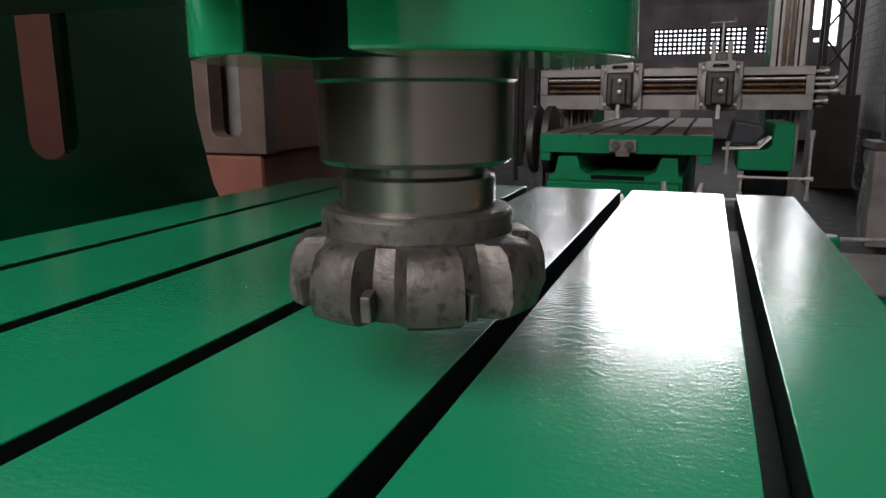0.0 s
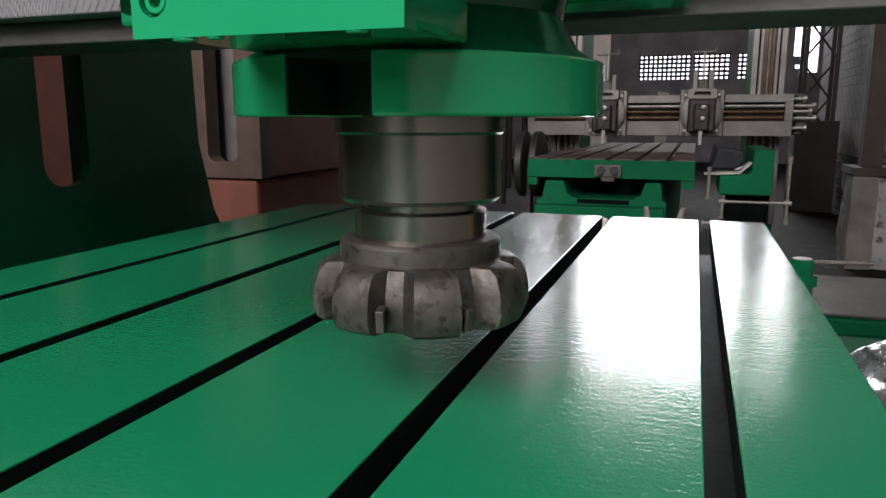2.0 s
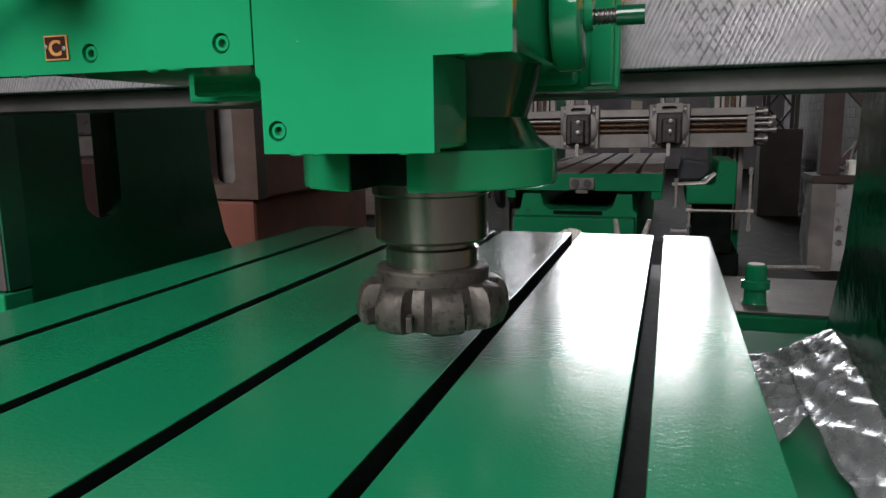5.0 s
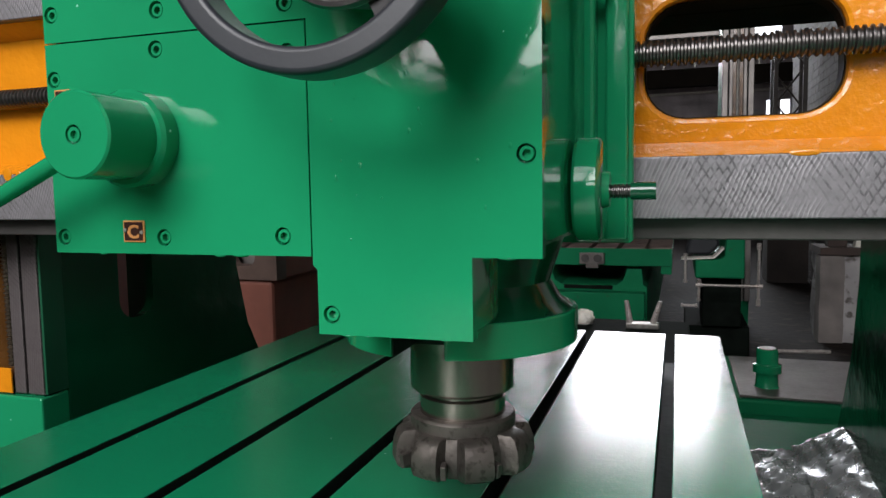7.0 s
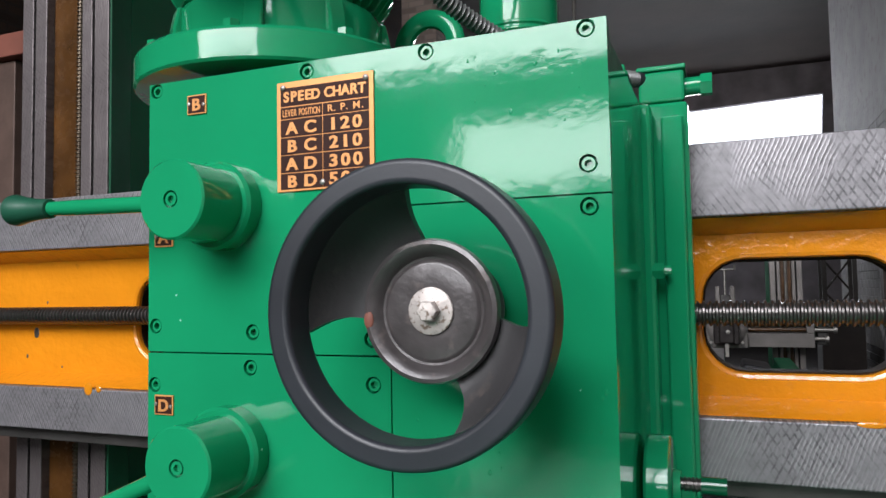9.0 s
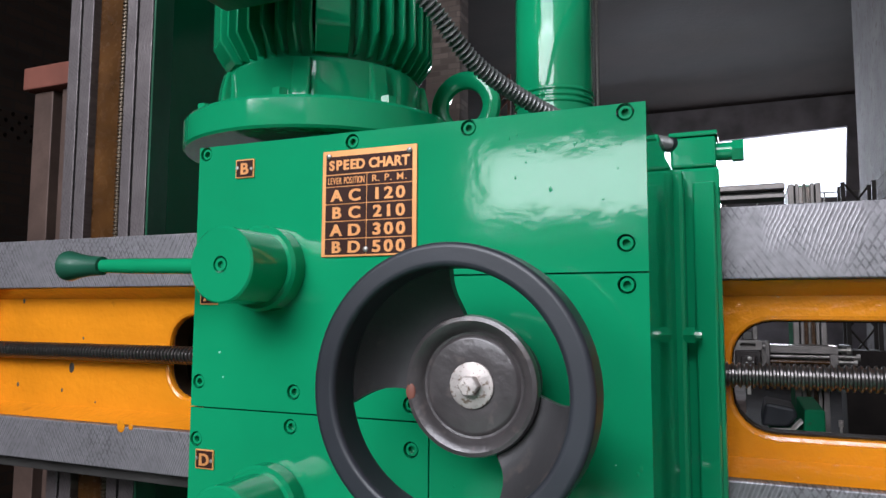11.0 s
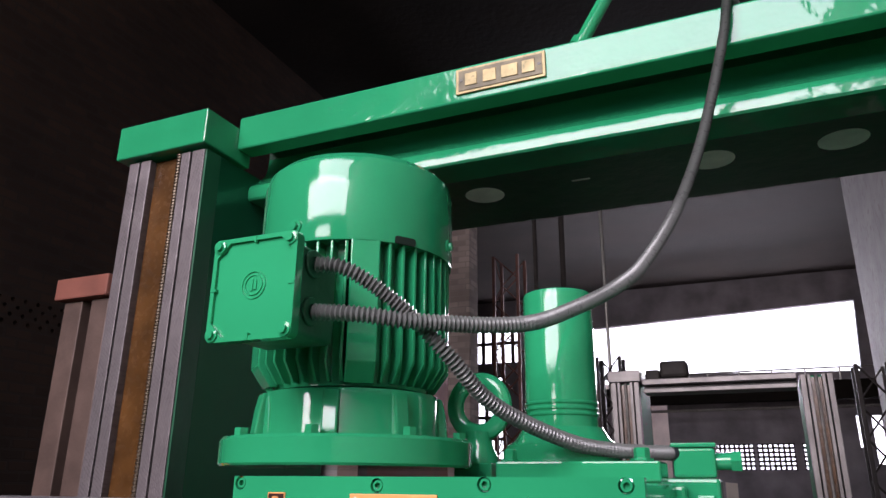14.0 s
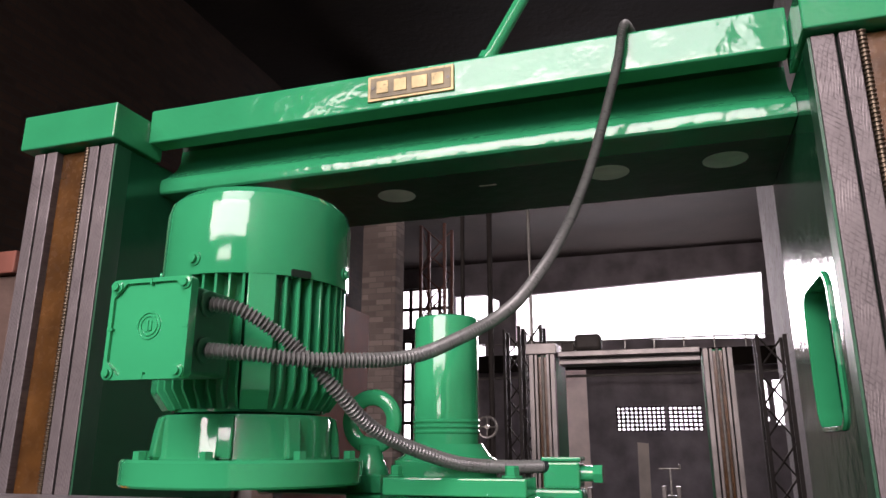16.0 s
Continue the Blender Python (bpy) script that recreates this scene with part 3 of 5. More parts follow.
def column(side):
    """side -1: the left column, +1: the right one; X(d) runs outwards from the inner face."""
    inner = -0.982 if side < 0 else 0.682
    X = lambda d: inner + side * d

    def block(name, d0, d1, y0, y1, z0, z1, mat, bevel=0.0, label=""):
        lo, hi = sorted((X(d0), X(d1)))
        return under(col, part(name, cube(lo, hi, y0, y1, z0, z1), mat, bevel=bevel, label=label))

    col = thing("column", X(0.15), 0.9, 0.0, "tall green cast iron column with ground front ways", "machine column", "columns of the milling machine")
    prof = [(COL_Y + 0.06, 0), (1.515, 0), (1.495, 0.58), (1.40, 0.74), (1.325, 0.872), (1.277, 1.053), (1.268, 1.29), (1.225, 1.7), (1.225, COL_TOP), (COL_Y + 0.06, COL_TOP)]
    windows = [rounded(0.797, 0.913, 0.972, 1.479, 0.048)] if side < 0 else [rounded(0.698, 0.990, 1.8135, 2.129, 0.056)]
    lo, hi = sorted((X(0.0), X(0.022)))
    # column webs in the darkened green that carries their shade
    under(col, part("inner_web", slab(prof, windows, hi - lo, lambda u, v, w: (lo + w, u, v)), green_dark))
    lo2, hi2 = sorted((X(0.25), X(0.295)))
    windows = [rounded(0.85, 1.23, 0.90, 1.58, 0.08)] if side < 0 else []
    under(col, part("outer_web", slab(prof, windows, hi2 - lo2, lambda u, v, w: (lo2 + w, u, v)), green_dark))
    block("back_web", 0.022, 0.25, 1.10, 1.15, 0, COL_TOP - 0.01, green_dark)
    for name, a, b, seam in (("inner_way", 0.006, 0.0855, 0.0515), ("outer_way", 0.1955, 0.273, 0.2345)):
        for d0, d1 in ((a, seam - 0.0035), (seam + 0.0035, b)):
            block(name, d0, d1, COL_Y, COL_Y + 0.06, 0.852, COL_TOP, column_iron, 0.002)
        block("way_backing", a + 0.001, b - 0.001, COL_Y + 0.014, COL_Y + 0.0585, 0.1, COL_TOP - 0.001, bed_black)
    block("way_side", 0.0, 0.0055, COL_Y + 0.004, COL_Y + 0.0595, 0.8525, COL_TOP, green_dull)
    block("oily_recess", 0.086, 0.195, COL_Y + 0.022, COL_Y + 0.055, 0.1, COL_TOP, rust, label="oily rust-brown recess")
    block("orange_block", 0.088, 0.268, COL_Y - 0.006, COL_Y - 0.001, 0.852, 0.906, orange, 0.0015, label="orange painted stop block")
    block("base", 0.0005, 0.32, COL_Y - 0.012, COL_Y + 0.0598, 0.0, 0.848, green, 0.004)
    under(col, part("lead_screw", screw((X(0.095), COL_Y + 0.006, 0.908), (X(0.095), COL_Y + 0.006, COL_TOP), 0.0088, 0.009, 14, 0.003), lead_steel))
    block("cap", -0.010, 0.305, 0.553, 0.742, 2.569, 2.670, green_brushed, 0.004)
    under(col, part("cap_nut", turned([(0.022, 2.67), (0.022, 2.685), (0.012, 2.687), (0.012, 2.705), (0, 2.707)], pose(X(0.13), 0.64, 0), 6), dark_iron))
    return col


column(-1)
right_column = column(1)
lip_out, lip_in = rounded(0.698, 0.990, 1.8135, 2.129, 0.056), rounded(0.709, 0.979, 1.8245, 2.118, 0.047)
under(right_column, part("window_lip", slab(lip_out, [lip_in], 0.05, lambda u, v, w: (0.676 + w, u, v)), green_brushed, bevel=0.002))
# unshaded green plate added so the window's inside reads as lit
under(right_column, part("inner_lining", cube(0.86, 0.89, 0.65, 1.09, 1.70, 2.30), green, label="plain green plate added inside the column window"))

beam = thing("top_beam", -0.15, 0.8, 2.48, "glossy green top beam joining the two columns", "machine beam")
BX0, BX1 = -0.981, 0.681
under(beam, part("front_rib", cube(-0.9715, 0.6715, 0.680, 0.742, 2.602, 2.702), green_brushed, bevel=0.006))
lip = [(0.764, 2.480), (0.7585, 2.485), (0.757, 2.497), (0.757, 2.510), (0.760, 2.519), (0.770, 2.529), (0.788, 2.543), (0.808, 2.560), (0.825, 2.580), (0.835, 2.605), (0.838, 2.640), (0.868, 2.640), (0.868, 2.480)]
under(beam, part("lower_rib", slab(lip, [], BX1 - BX0, lambda u, v, w: (BX0 + w, u, v)), green_brushed))
# web and underside in the darkened green, shade included in the colour
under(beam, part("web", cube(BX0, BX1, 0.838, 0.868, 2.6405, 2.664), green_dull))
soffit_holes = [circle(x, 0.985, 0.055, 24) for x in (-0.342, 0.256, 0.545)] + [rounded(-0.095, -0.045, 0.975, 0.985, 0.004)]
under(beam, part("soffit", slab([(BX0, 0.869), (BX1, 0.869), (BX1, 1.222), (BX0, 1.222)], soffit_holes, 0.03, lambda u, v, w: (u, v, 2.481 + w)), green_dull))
for x in (-0.342, 0.256, 0.545):
    under(beam, part("hole_lining", turned([(0.0545, 2.4805), (0.0535, 2.4815), (0.0535, 2.533), (0, 2.534)], pose(x, 0.985, 0), 32), white_dab, label="pale unpainted casting hole"))
under(beam, part("slot_lining", slab(rounded(-0.094, -0.046, 0.976, 0.984, 0.003), [], 0.004, lambda u, v, w: (u, v, 2.4805 + w)), white_dab, label="pale unpainted casting slot"))
under(beam, part("top_plate", cube(BX0, BX1, 0.743, 1.222, 2.665, 2.70), green_dull))

PLX, PLZ = -0.188, 2.656
plate = thing("name_plate", PLX, 0.674, 2.621, "small aged brass maker's plate screwed to the beam", "name plate")
under(plate, part("backing", cube(PLX - 0.114, PLX + 0.114, 0.6742, 0.6798, PLZ - 0.035, PLZ + 0.035), brass, bevel=0.0015))
under(plate, part("field", cube(PLX - 0.106, PLX + 0.106, 0.6720, 0.6744, PLZ - 0.0275, PLZ + 0.0275), dark_brass))
for dx, w in ((-0.073, 0.016), (-0.025, 0.017), (0.026, 0.021), (0.073, 0.016)):
    under(plate, part("raised_mark", cube(PLX + dx - w, PLX + dx + w, 0.6697, 0.6722, PLZ - 0.017, PLZ + 0.017), brass, bevel=0.002))
for dx in (-0.099, 0.099):
    under(plate, part("plate_screw", turned([(0.004, 0), (0.004, 0.0015), (0, 0.002)], Matrix.Translation((PLX + dx, 0.6721, PLZ)) @ pose(0, 0, 0, 90), 10), dark_iron))
pipe = bmesh.new()
rod(pipe, (-0.002, 0.712, 2.702), (0.122, 0.741, 2.937), 0.017)
lathe(pipe, [(0.026, 0), (0.026, 0.02)], along((-0.002, 0.712, 2.700), (0.122, 0.741, 2.937)), 16)
tagged(part("lifting_bar", pipe, green), "green steel bar rising from the top beam", "steel bar")

# ---- cross rail ----
CHIPS = ((-1.209, 1.552, 0.0038), (-1.024, 1.474, 0.0022), (-1.054, 1.412, 0.0075), (-1.214, 1.37, 0.0035), (-1.079, 1.364, 0.0028), (-0.982, 1.344, 0.0018))
RX0, RX1, RY = -1.46, 1.12, 0.40
rail = thing("cross_rail", -0.18, 0.5, 1.2, "orange painted cross rail with scraped iron ways", "machine rail")
under(rail, part("lower_way", cube(RX0, RX1, RY, 0.560, 1.232, 1.312), iron_ways, bevel=0.002))
under(rail, part("upper_way", cube(RX0, RX1, RY, 0.560, 1.578, 1.677), iron_ways, bevel=0.002))
under(rail, part("dovetail_strip", cube(RX0, RX1, RY + 0.035, 0.560, 1.203, 1.231), dark_iron, bevel=0.002))
web_holes = [rounded(0.238, 0.485, 1.365, 1.522, 0.055), rounded(-0.79, -0.545, 1.365, 1.522, 0.055), rounded(0.60, 0.86, 1.365, 1.522, 0.055)]
under(rail, part("web", slab([(RX0, 1.313), (RX1, 1.313), (RX1, 1.577), (RX0, 1.577)], web_holes, 0.05, lambda u, v, w: (u, RY + 0.06 + w, v)), orange, bevel=0.007))
under(rail, part("back_rib", cube(RX0, RX1, RY + 0.111, 0.560, 1.524, 1.577), lining_brown, bevel=0.004, label="dark brown rib inside the rail"))
under(rail, part("back_rib", cube(0.20, 0.60, 0.561, 0.70, 1.524, 1.577), lining_brown, bevel=0.004, label="dark brown rib inside the rail"))
# dark plate added to block the light showing through the left hole
under(rail, part("back_plate", cube(-0.84, -0.50, 0.53, 0.545, 1.345, 1.523), lining_brown, label="dark plate added behind the left rail hole"))
# thin dark rings added so the hole edges catch no glare
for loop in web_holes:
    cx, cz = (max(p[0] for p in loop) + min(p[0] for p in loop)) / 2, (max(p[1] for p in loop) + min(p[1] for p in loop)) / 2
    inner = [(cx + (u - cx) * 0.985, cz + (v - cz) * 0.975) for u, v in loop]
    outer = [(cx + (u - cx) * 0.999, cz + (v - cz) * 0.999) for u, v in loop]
    under(rail, part("hole_lining", slab(outer, [inner], 0.036, lambda u, v, w: (u, RY + 0.073 + w, v)), lining_brown, label="dark brown ring added in the casting hole"))
for z0, z1, lean in ((1.313, 1.333, 1), (1.556, 1.577, -1)):
    lip = slab([(0, 0), (0.045, 0), (0.045, (z1 - z0) * lean)], [], RX1 - RX0, lambda u, v, w: (RX0 + w, RY + 0.016 + u, (z0 if lean > 0 else z1) + v))
    under(rail, part("fillet", lip, orange))
under(rail, part("lead_screw", screw((RX0, RY + 0.03, 1.448), (RX1, RY + 0.03, 1.448), 0.0175, 0.0085, 16, 0.0036), screw_steel))
under(rail, part("end_block", cube(-1.36, -1.29, RY + 0.01, RY + 0.06, 1.32, 1.57), orange, bevel=0.006))

for x, w, L in ((-0.845, 0.010, 0.012), (-0.82, 0.006, 0.006), (0.43, 0.018, 0.004), (-0.52, 0.008, 0.007), (0.62, 0.012, 0.006)):
    dr = bmesh.new()
    bmesh.ops.create_uvsphere(dr, u_segments=14, v_segments=8, radius=1.0)
    bmesh.ops.transform(dr, matrix=Matrix.Translation((x, RY - 0.0002, 1.3125)) @ Matrix.Diagonal((w, 0.0016, L, 1)), verts=dr.verts)
    under(rail, part("paint_drip", dr, orange))

for x, z, r in CHIPS:
    ch = bmesh.new()
    bmesh.ops.create_uvsphere(ch, u_segments=9, v_segments=6, radius=1.0)
    bmesh.ops.transform(ch, matrix=Matrix.Translation((x, RY + 0.0598, z)) @ Matrix.Diagonal((r, 0.0008, r * 1.5, 1)), verts=ch.verts)
    under(rail, part("paint_chip", ch, dark_iron))

# ---- milling head ----
head = thing("milling_head", -0.07, 0.1, 1.145, "green milling head with bolted front covers", "milling head")
HX0, HX1, HZ0, HZ1, SEAM_X, SEAM_Z, SEAM_R = -0.319, 0.181, 1.217, 1.719, -0.027, 1.425, 1.567
BOLTS_UP = [(-0.309, 1.711), (-0.117, 1.709), (0.013, 1.711), (0.163, 1.711), (0.162, 1.593), (-0.309, 1.453), (-0.183, 1.447), (-0.047, 1.441)]
BOLTS_LOW = [(-0.310, 1.390), (-0.186, 1.411), (-0.046, 1.398), (-0.308, 1.233), (-0.186, 1.233), (-0.056, 1.235)]
BOLTS_R = [(0.162, 1.556), (0.168, 1.303), (-0.009, 1.165)]
G = 0.0008


def cover(name, outline, bolts):
    bm = slab(outline, [circle(x, z, 0.0082, 18) for x, z in bolts], 0.014, front)
    p = under(head, part(name, bm, green))
    for x, z in bolts:
        s = turned([(0.0, 0.012), (0.0066, 0.012), (0.0066, 0.0026), (0.0060, 0.0016), (0.0036, 0.0016), (0.0036, 0.0075), (0, 0.0075)], Matrix.Translation((x, 0, z)) @ pose(0, 0, 0, -90), 12)
        b = part("cap_screw", s, green)
        b.parent = p


cover("upper_cover", [(HX0, SEAM_Z + G), (SEAM_X - G, SEAM_Z + G), (SEAM_X + G, SEAM_Z + G), (SEAM_X + G, SEAM_R + G), (HX1, SEAM_R + G), (HX1, HZ1), (HX0, HZ1)], BOLTS_UP)
cover("lower_cover", [(HX0, HZ0), (SEAM_X - G, HZ0), (SEAM_X - G, SEAM_Z - G), (HX0, SEAM_Z - G)], BOLTS_LOW)
cover("spindle_cover", [(SEAM_X + G, 1.209), (-0.022, 1.205), (-0.022, 1.147), (0.122, 1.147), (0.122, 1.218), (HX1, 1.218), (HX1, SEAM_R - G), (SEAM_X + G, SEAM_R - G)], BOLTS_R)
under(head, part("casting", cube(HX0 + 0.002, HX1 - 0.002, 0.0142, 0.29, 1.224, 1.714), green, bevel=0.006))
under(head, part("spindle_nose_block", cube(-0.02, 0.12, 0.0142, 0.10, 1.149, 1.226), green, bevel=0.004))
quill = turned([(0.118, 1.23), (0.108, 1.20), (0.100, 1.175), (0.112, 1.155), (0.124, 1.146)], pose(0.052, 0.20, 0), 48)
# darkened green stands for the shade under the head
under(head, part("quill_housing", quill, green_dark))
FLC = (0.052, 0.20)
notch = [(FLC[0] - 0.035, FLC[1] - 0.126), (FLC[0] - 0.035, FLC[1] - 0.06), (FLC[0] + 0.02, FLC[1] - 0.06), (FLC[0] + 0.02, FLC[1] - 0.128)]
full = [p for p in circle(*FLC, 0.130, 96, -math.pi / 2) if not (FLC[0] - 0.036 < p[0] < FLC[0] + 0.021 and p[1] < FLC[1])]
full.sort(key=lambda p: (math.atan2(p[1] - FLC[1], p[0] - FLC[0]) + math.pi / 2 - math.asin(0.02 / 0.130)) % (2 * math.pi))
ring = full + [notch[0], notch[1], notch[2], notch[3]]
under(head, part("spindle_flange", slab(ring, [], 0.036, lambda u, v, w: (u, v, 1.110 + w)), green, bevel=0.002))
# thin near-black plates added to darken the flange recess
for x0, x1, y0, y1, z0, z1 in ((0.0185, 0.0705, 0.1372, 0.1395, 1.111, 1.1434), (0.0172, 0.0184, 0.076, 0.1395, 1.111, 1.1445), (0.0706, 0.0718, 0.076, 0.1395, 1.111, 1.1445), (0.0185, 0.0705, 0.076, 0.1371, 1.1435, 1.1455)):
    under(head, part("notch_lining", cube(x0, x1, y0, y1, z0, z1), slot_shade, label="black lining added in the flange recess"))
under(head, part("bearing_cap", turned([(0.062, 1.112), (0.062, 1.10), (0.0595, 1.098), (0.0595, 1.054), (0.057, 1.051), (0.03, 1.051)], pose(*FLC, 0), 48), steel))

blob_rng = random.Random(11)
for x, z, w, drop in ((-0.125, 1.2165, 0.006, 0.004), (-0.103, 1.2165, 0.009, 0.003), (-0.262, 1.2165, 0.004, 0.003), (0.006, 1.1465, 0.007, 0.0035), (0.024, 1.1465, 0.005, 0.0025), (0.098, 1.1465, 0.006, 0.002), (0.152, 1.2175, 0.008, 0.003)):
    db = bmesh.new()
    bmesh.ops.create_uvsphere(db, u_segments=12, v_segments=8, radius=1.0)
    bmesh.ops.transform(db, matrix=Matrix.Translation((x, 0.003, z)) @ Matrix.Diagonal((w, 0.003, drop * 0.5, 1)), verts=db.verts)
    under(head, part("paint_drip", db, green))
nib_bm = bmesh.new()
bmesh.ops.create_uvsphere(nib_bm, u_segments=8, v_segments=5, radius=1.0)
nib_mesh = mesh_of("paint_nib", nib_bm, green)
for k in range(34):
    x, z = (blob_rng.uniform(-0.018, 0.172), blob_rng.uniform(1.23, 1.40)) if k < 22 else (blob_rng.uniform(0.05, 0.17), blob_rng.uniform(1.60, 1.70))
    r = blob_rng.uniform(0.0007, 0.0017)
    nib = new("paint_nib", nib_mesh)
    nib.matrix_basis = Matrix.Translation((x, -0.0001, z)) @ Matrix.Diagonal((r, 0.0005, r * blob_rng.uniform(1.0, 2.2), 1))
    under(head, nib)

# face mill
mill = thing("face_mill", 0.052, 0.20, 0.965, "worn steel face mill cutter mounted on the spindle", "milling cutter")
under(mill, part("arbor", turned([(0.044, 1.052), (0.044, 1.045), (0.049, 1.043), (0.049, 1.022), (0.03, 1.022)], pose(*FLC, 0), 40), steel))
under(mill, part("collar", turned([(0.03, 1.024), (0.058, 1.024), (0.060, 1.021), (0.060, 1.008), (0.03, 1.008)], pose(*FLC, 0), 40), cutter_metal, bevel=0.001))
TEETH = 8
bodybm = bmesh.new()
prof = []
for i in range(TEETH * 12):
    a = 2 * math.pi * i / (TEETH * 12) + 0.31
    k = i % 12
    prof.append((a, 1.0 if k < 7 else (0.80 if k < 11 else 0.90), k))
rings = []
for z, r, deep in ((1.010, 0.058, 0.1), (1.0085, 0.064, 0.3), (1.0075, 0.071, 0.8), (1.003, 0.0765, 1.0), (0.992, 0.0805, 1.0), (0.976, 0.082, 1.0), (0.968, 0.079, 1.0), (0.965, 0.074, 0.8), (0.965, 0.03, 0.0)):
    rings.append([bodybm.verts.new((FLC[0] + r * (1 - (1 - s) * deep) * math.cos(a), FLC[1] + r * (1 - (1 - s) * deep) * math.sin(a), z)) for a, s, k in prof])
for a, b in zip(rings, rings[1:]):
    for i in range(len(a)):
        bodybm.faces.new((a[i], a[(i + 1) % len(a)], b[(i + 1) % len(b)], b[i]))
bodybm.faces.new(rings[0])
bodybm.faces.new(rings[-1])
cutter_body = under(mill, part("cutter_body", bodybm, cutter_metal))
insert_mesh = mesh_of("insert", cube(-0.007, 0.005, -0.003, 0.003, -0.007, 0.009), cutter_metal, 0.001)
for i in range(TEETH):
    a = 2 * math.pi * (i + 0.60) / TEETH + 0.31
    ins = new("insert", insert_mesh)
    ins.parent = cutter_body
    ins.matrix_basis = Matrix.Translation((FLC[0] + 0.0735 * math.cos(a), FLC[1] + 0.0735 * math.sin(a), 0.976)) @ pose(0, 0, 0, 0, 8, math.degrees(a) + 12)

# saddle behind the head
saddle = thing("saddle", 0.0, 0.33, 1.2, "green saddle plate sliding on the cross rail", "machine saddle")
under(saddle, part("swivel_plate", cube(-0.30, 0.19, 0.292, 0.335, 1.21, 1.712), green, bevel=0.005))
under(saddle, part("slide", cube(-0.34, 0.232, 0.336, 0.396, 1.205, 1.722), green, bevel=0.005))
under(saddle, part("gib_strip", cube(0.200, 0.226, 0.318, 0.3355, 1.21, 1.70), green, bevel=0.003))
bolt = bmesh.new()
rod(bolt, (0.186, 0.30, 1.505), (0.200, 0.30, 1.505), 0.011, 6)
rod(bolt, (0.2, 0.30, 1.505), (0.208, 0.30, 1.505), 0.006, 10)
under(saddle, part("gib_bolt", bolt, green))
dial = turned([(0.03, 0), (0.053, 0.002), (0.055, 0.005), (0.055, 0.026), (0.05, 0.029), (0.02, 0.029), (0.018, 0.036)], along((0.1805, 0.20, 1.272), (0.3, 0.20, 1.272)), 40)
under(saddle, part("dial_collar", dial, green))
under(saddle, part("threaded_rod", screw((0.20, 0.225, 1.27), (0.262, 0.225, 1.27), 0.008, 0.004, 12), screw_steel))
cap = bmesh.new()
rod(cap, (0.236, 0.225, 1.27), (0.262, 0.225, 1.27), 0.0095)
under(saddle, part("rod_sleeve", cap, green_dark))

# handwheel
wheel = thing("handwheel", 0.043, -0.08, 1.47, "black three-spoke handwheel with a bolted hub", "handwheel")
WC = Matrix.Translation((0.043, 0, 1.47)) @ pose(0, 0, 0, 90)
r0, r1, h0, h1, c, e = 0.0965, 0.1160, 0.098, 0.1325, 0.0042, 0.0006
rim = []
for cx, ch, a in ((r1 - c, h1 - c, 0), (r0 + c, h1 - c, 90), (r0 + c, h0 + c, 180), (r1 - c, h0 + c, 270)):
    first, last = radians(a), radians(a + 90)
    rim.append((cx + c * math.cos(first) + e * math.sin(first), ch + c * math.sin(first) - e * math.cos(first)))
    rim += [(cx + c * math.cos(radians(a + 30 * i)), ch + c * math.sin(radians(a + 30 * i))) for i in range(4)]
    rim.append((cx + c * math.cos(last) - e * math.sin(last), ch + c * math.sin(last) + e * math.cos(last)))
rb, vr = bmesh.new(), []
for r, h in rim:
    vr.append([rb.verts.new(WC @ Vector((r * math.cos(2 * math.pi * i / 80), r * math.sin(2 * math.pi * i / 80), h))) for i in range(80)])
for k in range(len(vr)):
    a, b = vr[k], vr[(k + 1) % len(vr)]
    for i in range(80):
        rb.faces.new((a[i], a[(i + 1) % 80], b[(i + 1) % 80], b[i]))
under(wheel, part("rim", rb, black))
hub = turned([(0.028, 0.012), (0.046, 0.013), (0.048, 0.022), (0.046, 0.025), (0.050, 0.032), (0.048, 0.036), (0.052, 0.044), (0.050, 0.048), (0.055, 0.058), (0.0585, 0.066), (0.0595, 0.071), (0.0580, 0.0755), (0.0545, 0.0765), (0.050, 0.0745), (0.0465, 0.0705), (0.0445, 0.0672), (0.0425, 0.0668), (0.0405, 0.0688), (0.0385, 0.0695), (0.020, 0.0690), (0.0, 0.0690)], WC, 64)
under(wheel, part("hub", hub, black_worn, label="worn black hub"))
for a0, a1 in ((97, 187), (-71, -6)):
    sp, ws = bmesh.new(), []
    for k in range(9):
        s = k / 8
        r = 0.056 + 0.043 * s
        pinch = 3.5 * math.sin(math.pi * s) - 2.5 * s ** 3
        row = []
        for q in range(15):
            ang = radians(a0 + pinch + (a1 - a0 - 2 * pinch) * q / 14)
            row.append((r, ang, 0.066 + 0.0015 * math.sin(math.pi * s) + 0.036 * s ** 2.2))
        ws.append(row)
    top_v = [[sp.verts.new(WC @ Vector((r * math.cos(a), r * math.sin(a), h))) for r, a, h in row] for row in ws]
    low_v = [[sp.verts.new(WC @ Vector((r * math.cos(a), r * math.sin(a), h - 0.009))) for r, a, h in row] for row in ws]
    for vv in (top_v, low_v):
        for a, b in zip(vv, vv[1:]):
            for q in range(14):
                sp.faces.new((a[q], a[q + 1], b[q + 1], b[q]))
    for k in range(8):
        for q in (0, 14):
            sp.faces.new((top_v[k][q], top_v[k + 1][q], low_v[k + 1][q], low_v[k][q]))
    for q in range(14):
        for k in (0, 8):
            sp.faces.new((top_v[k][q], top_v[k][q + 1], low_v[k][q + 1], low_v[k][q]))
    under(wheel, part("spoke", sp, black_dusty))
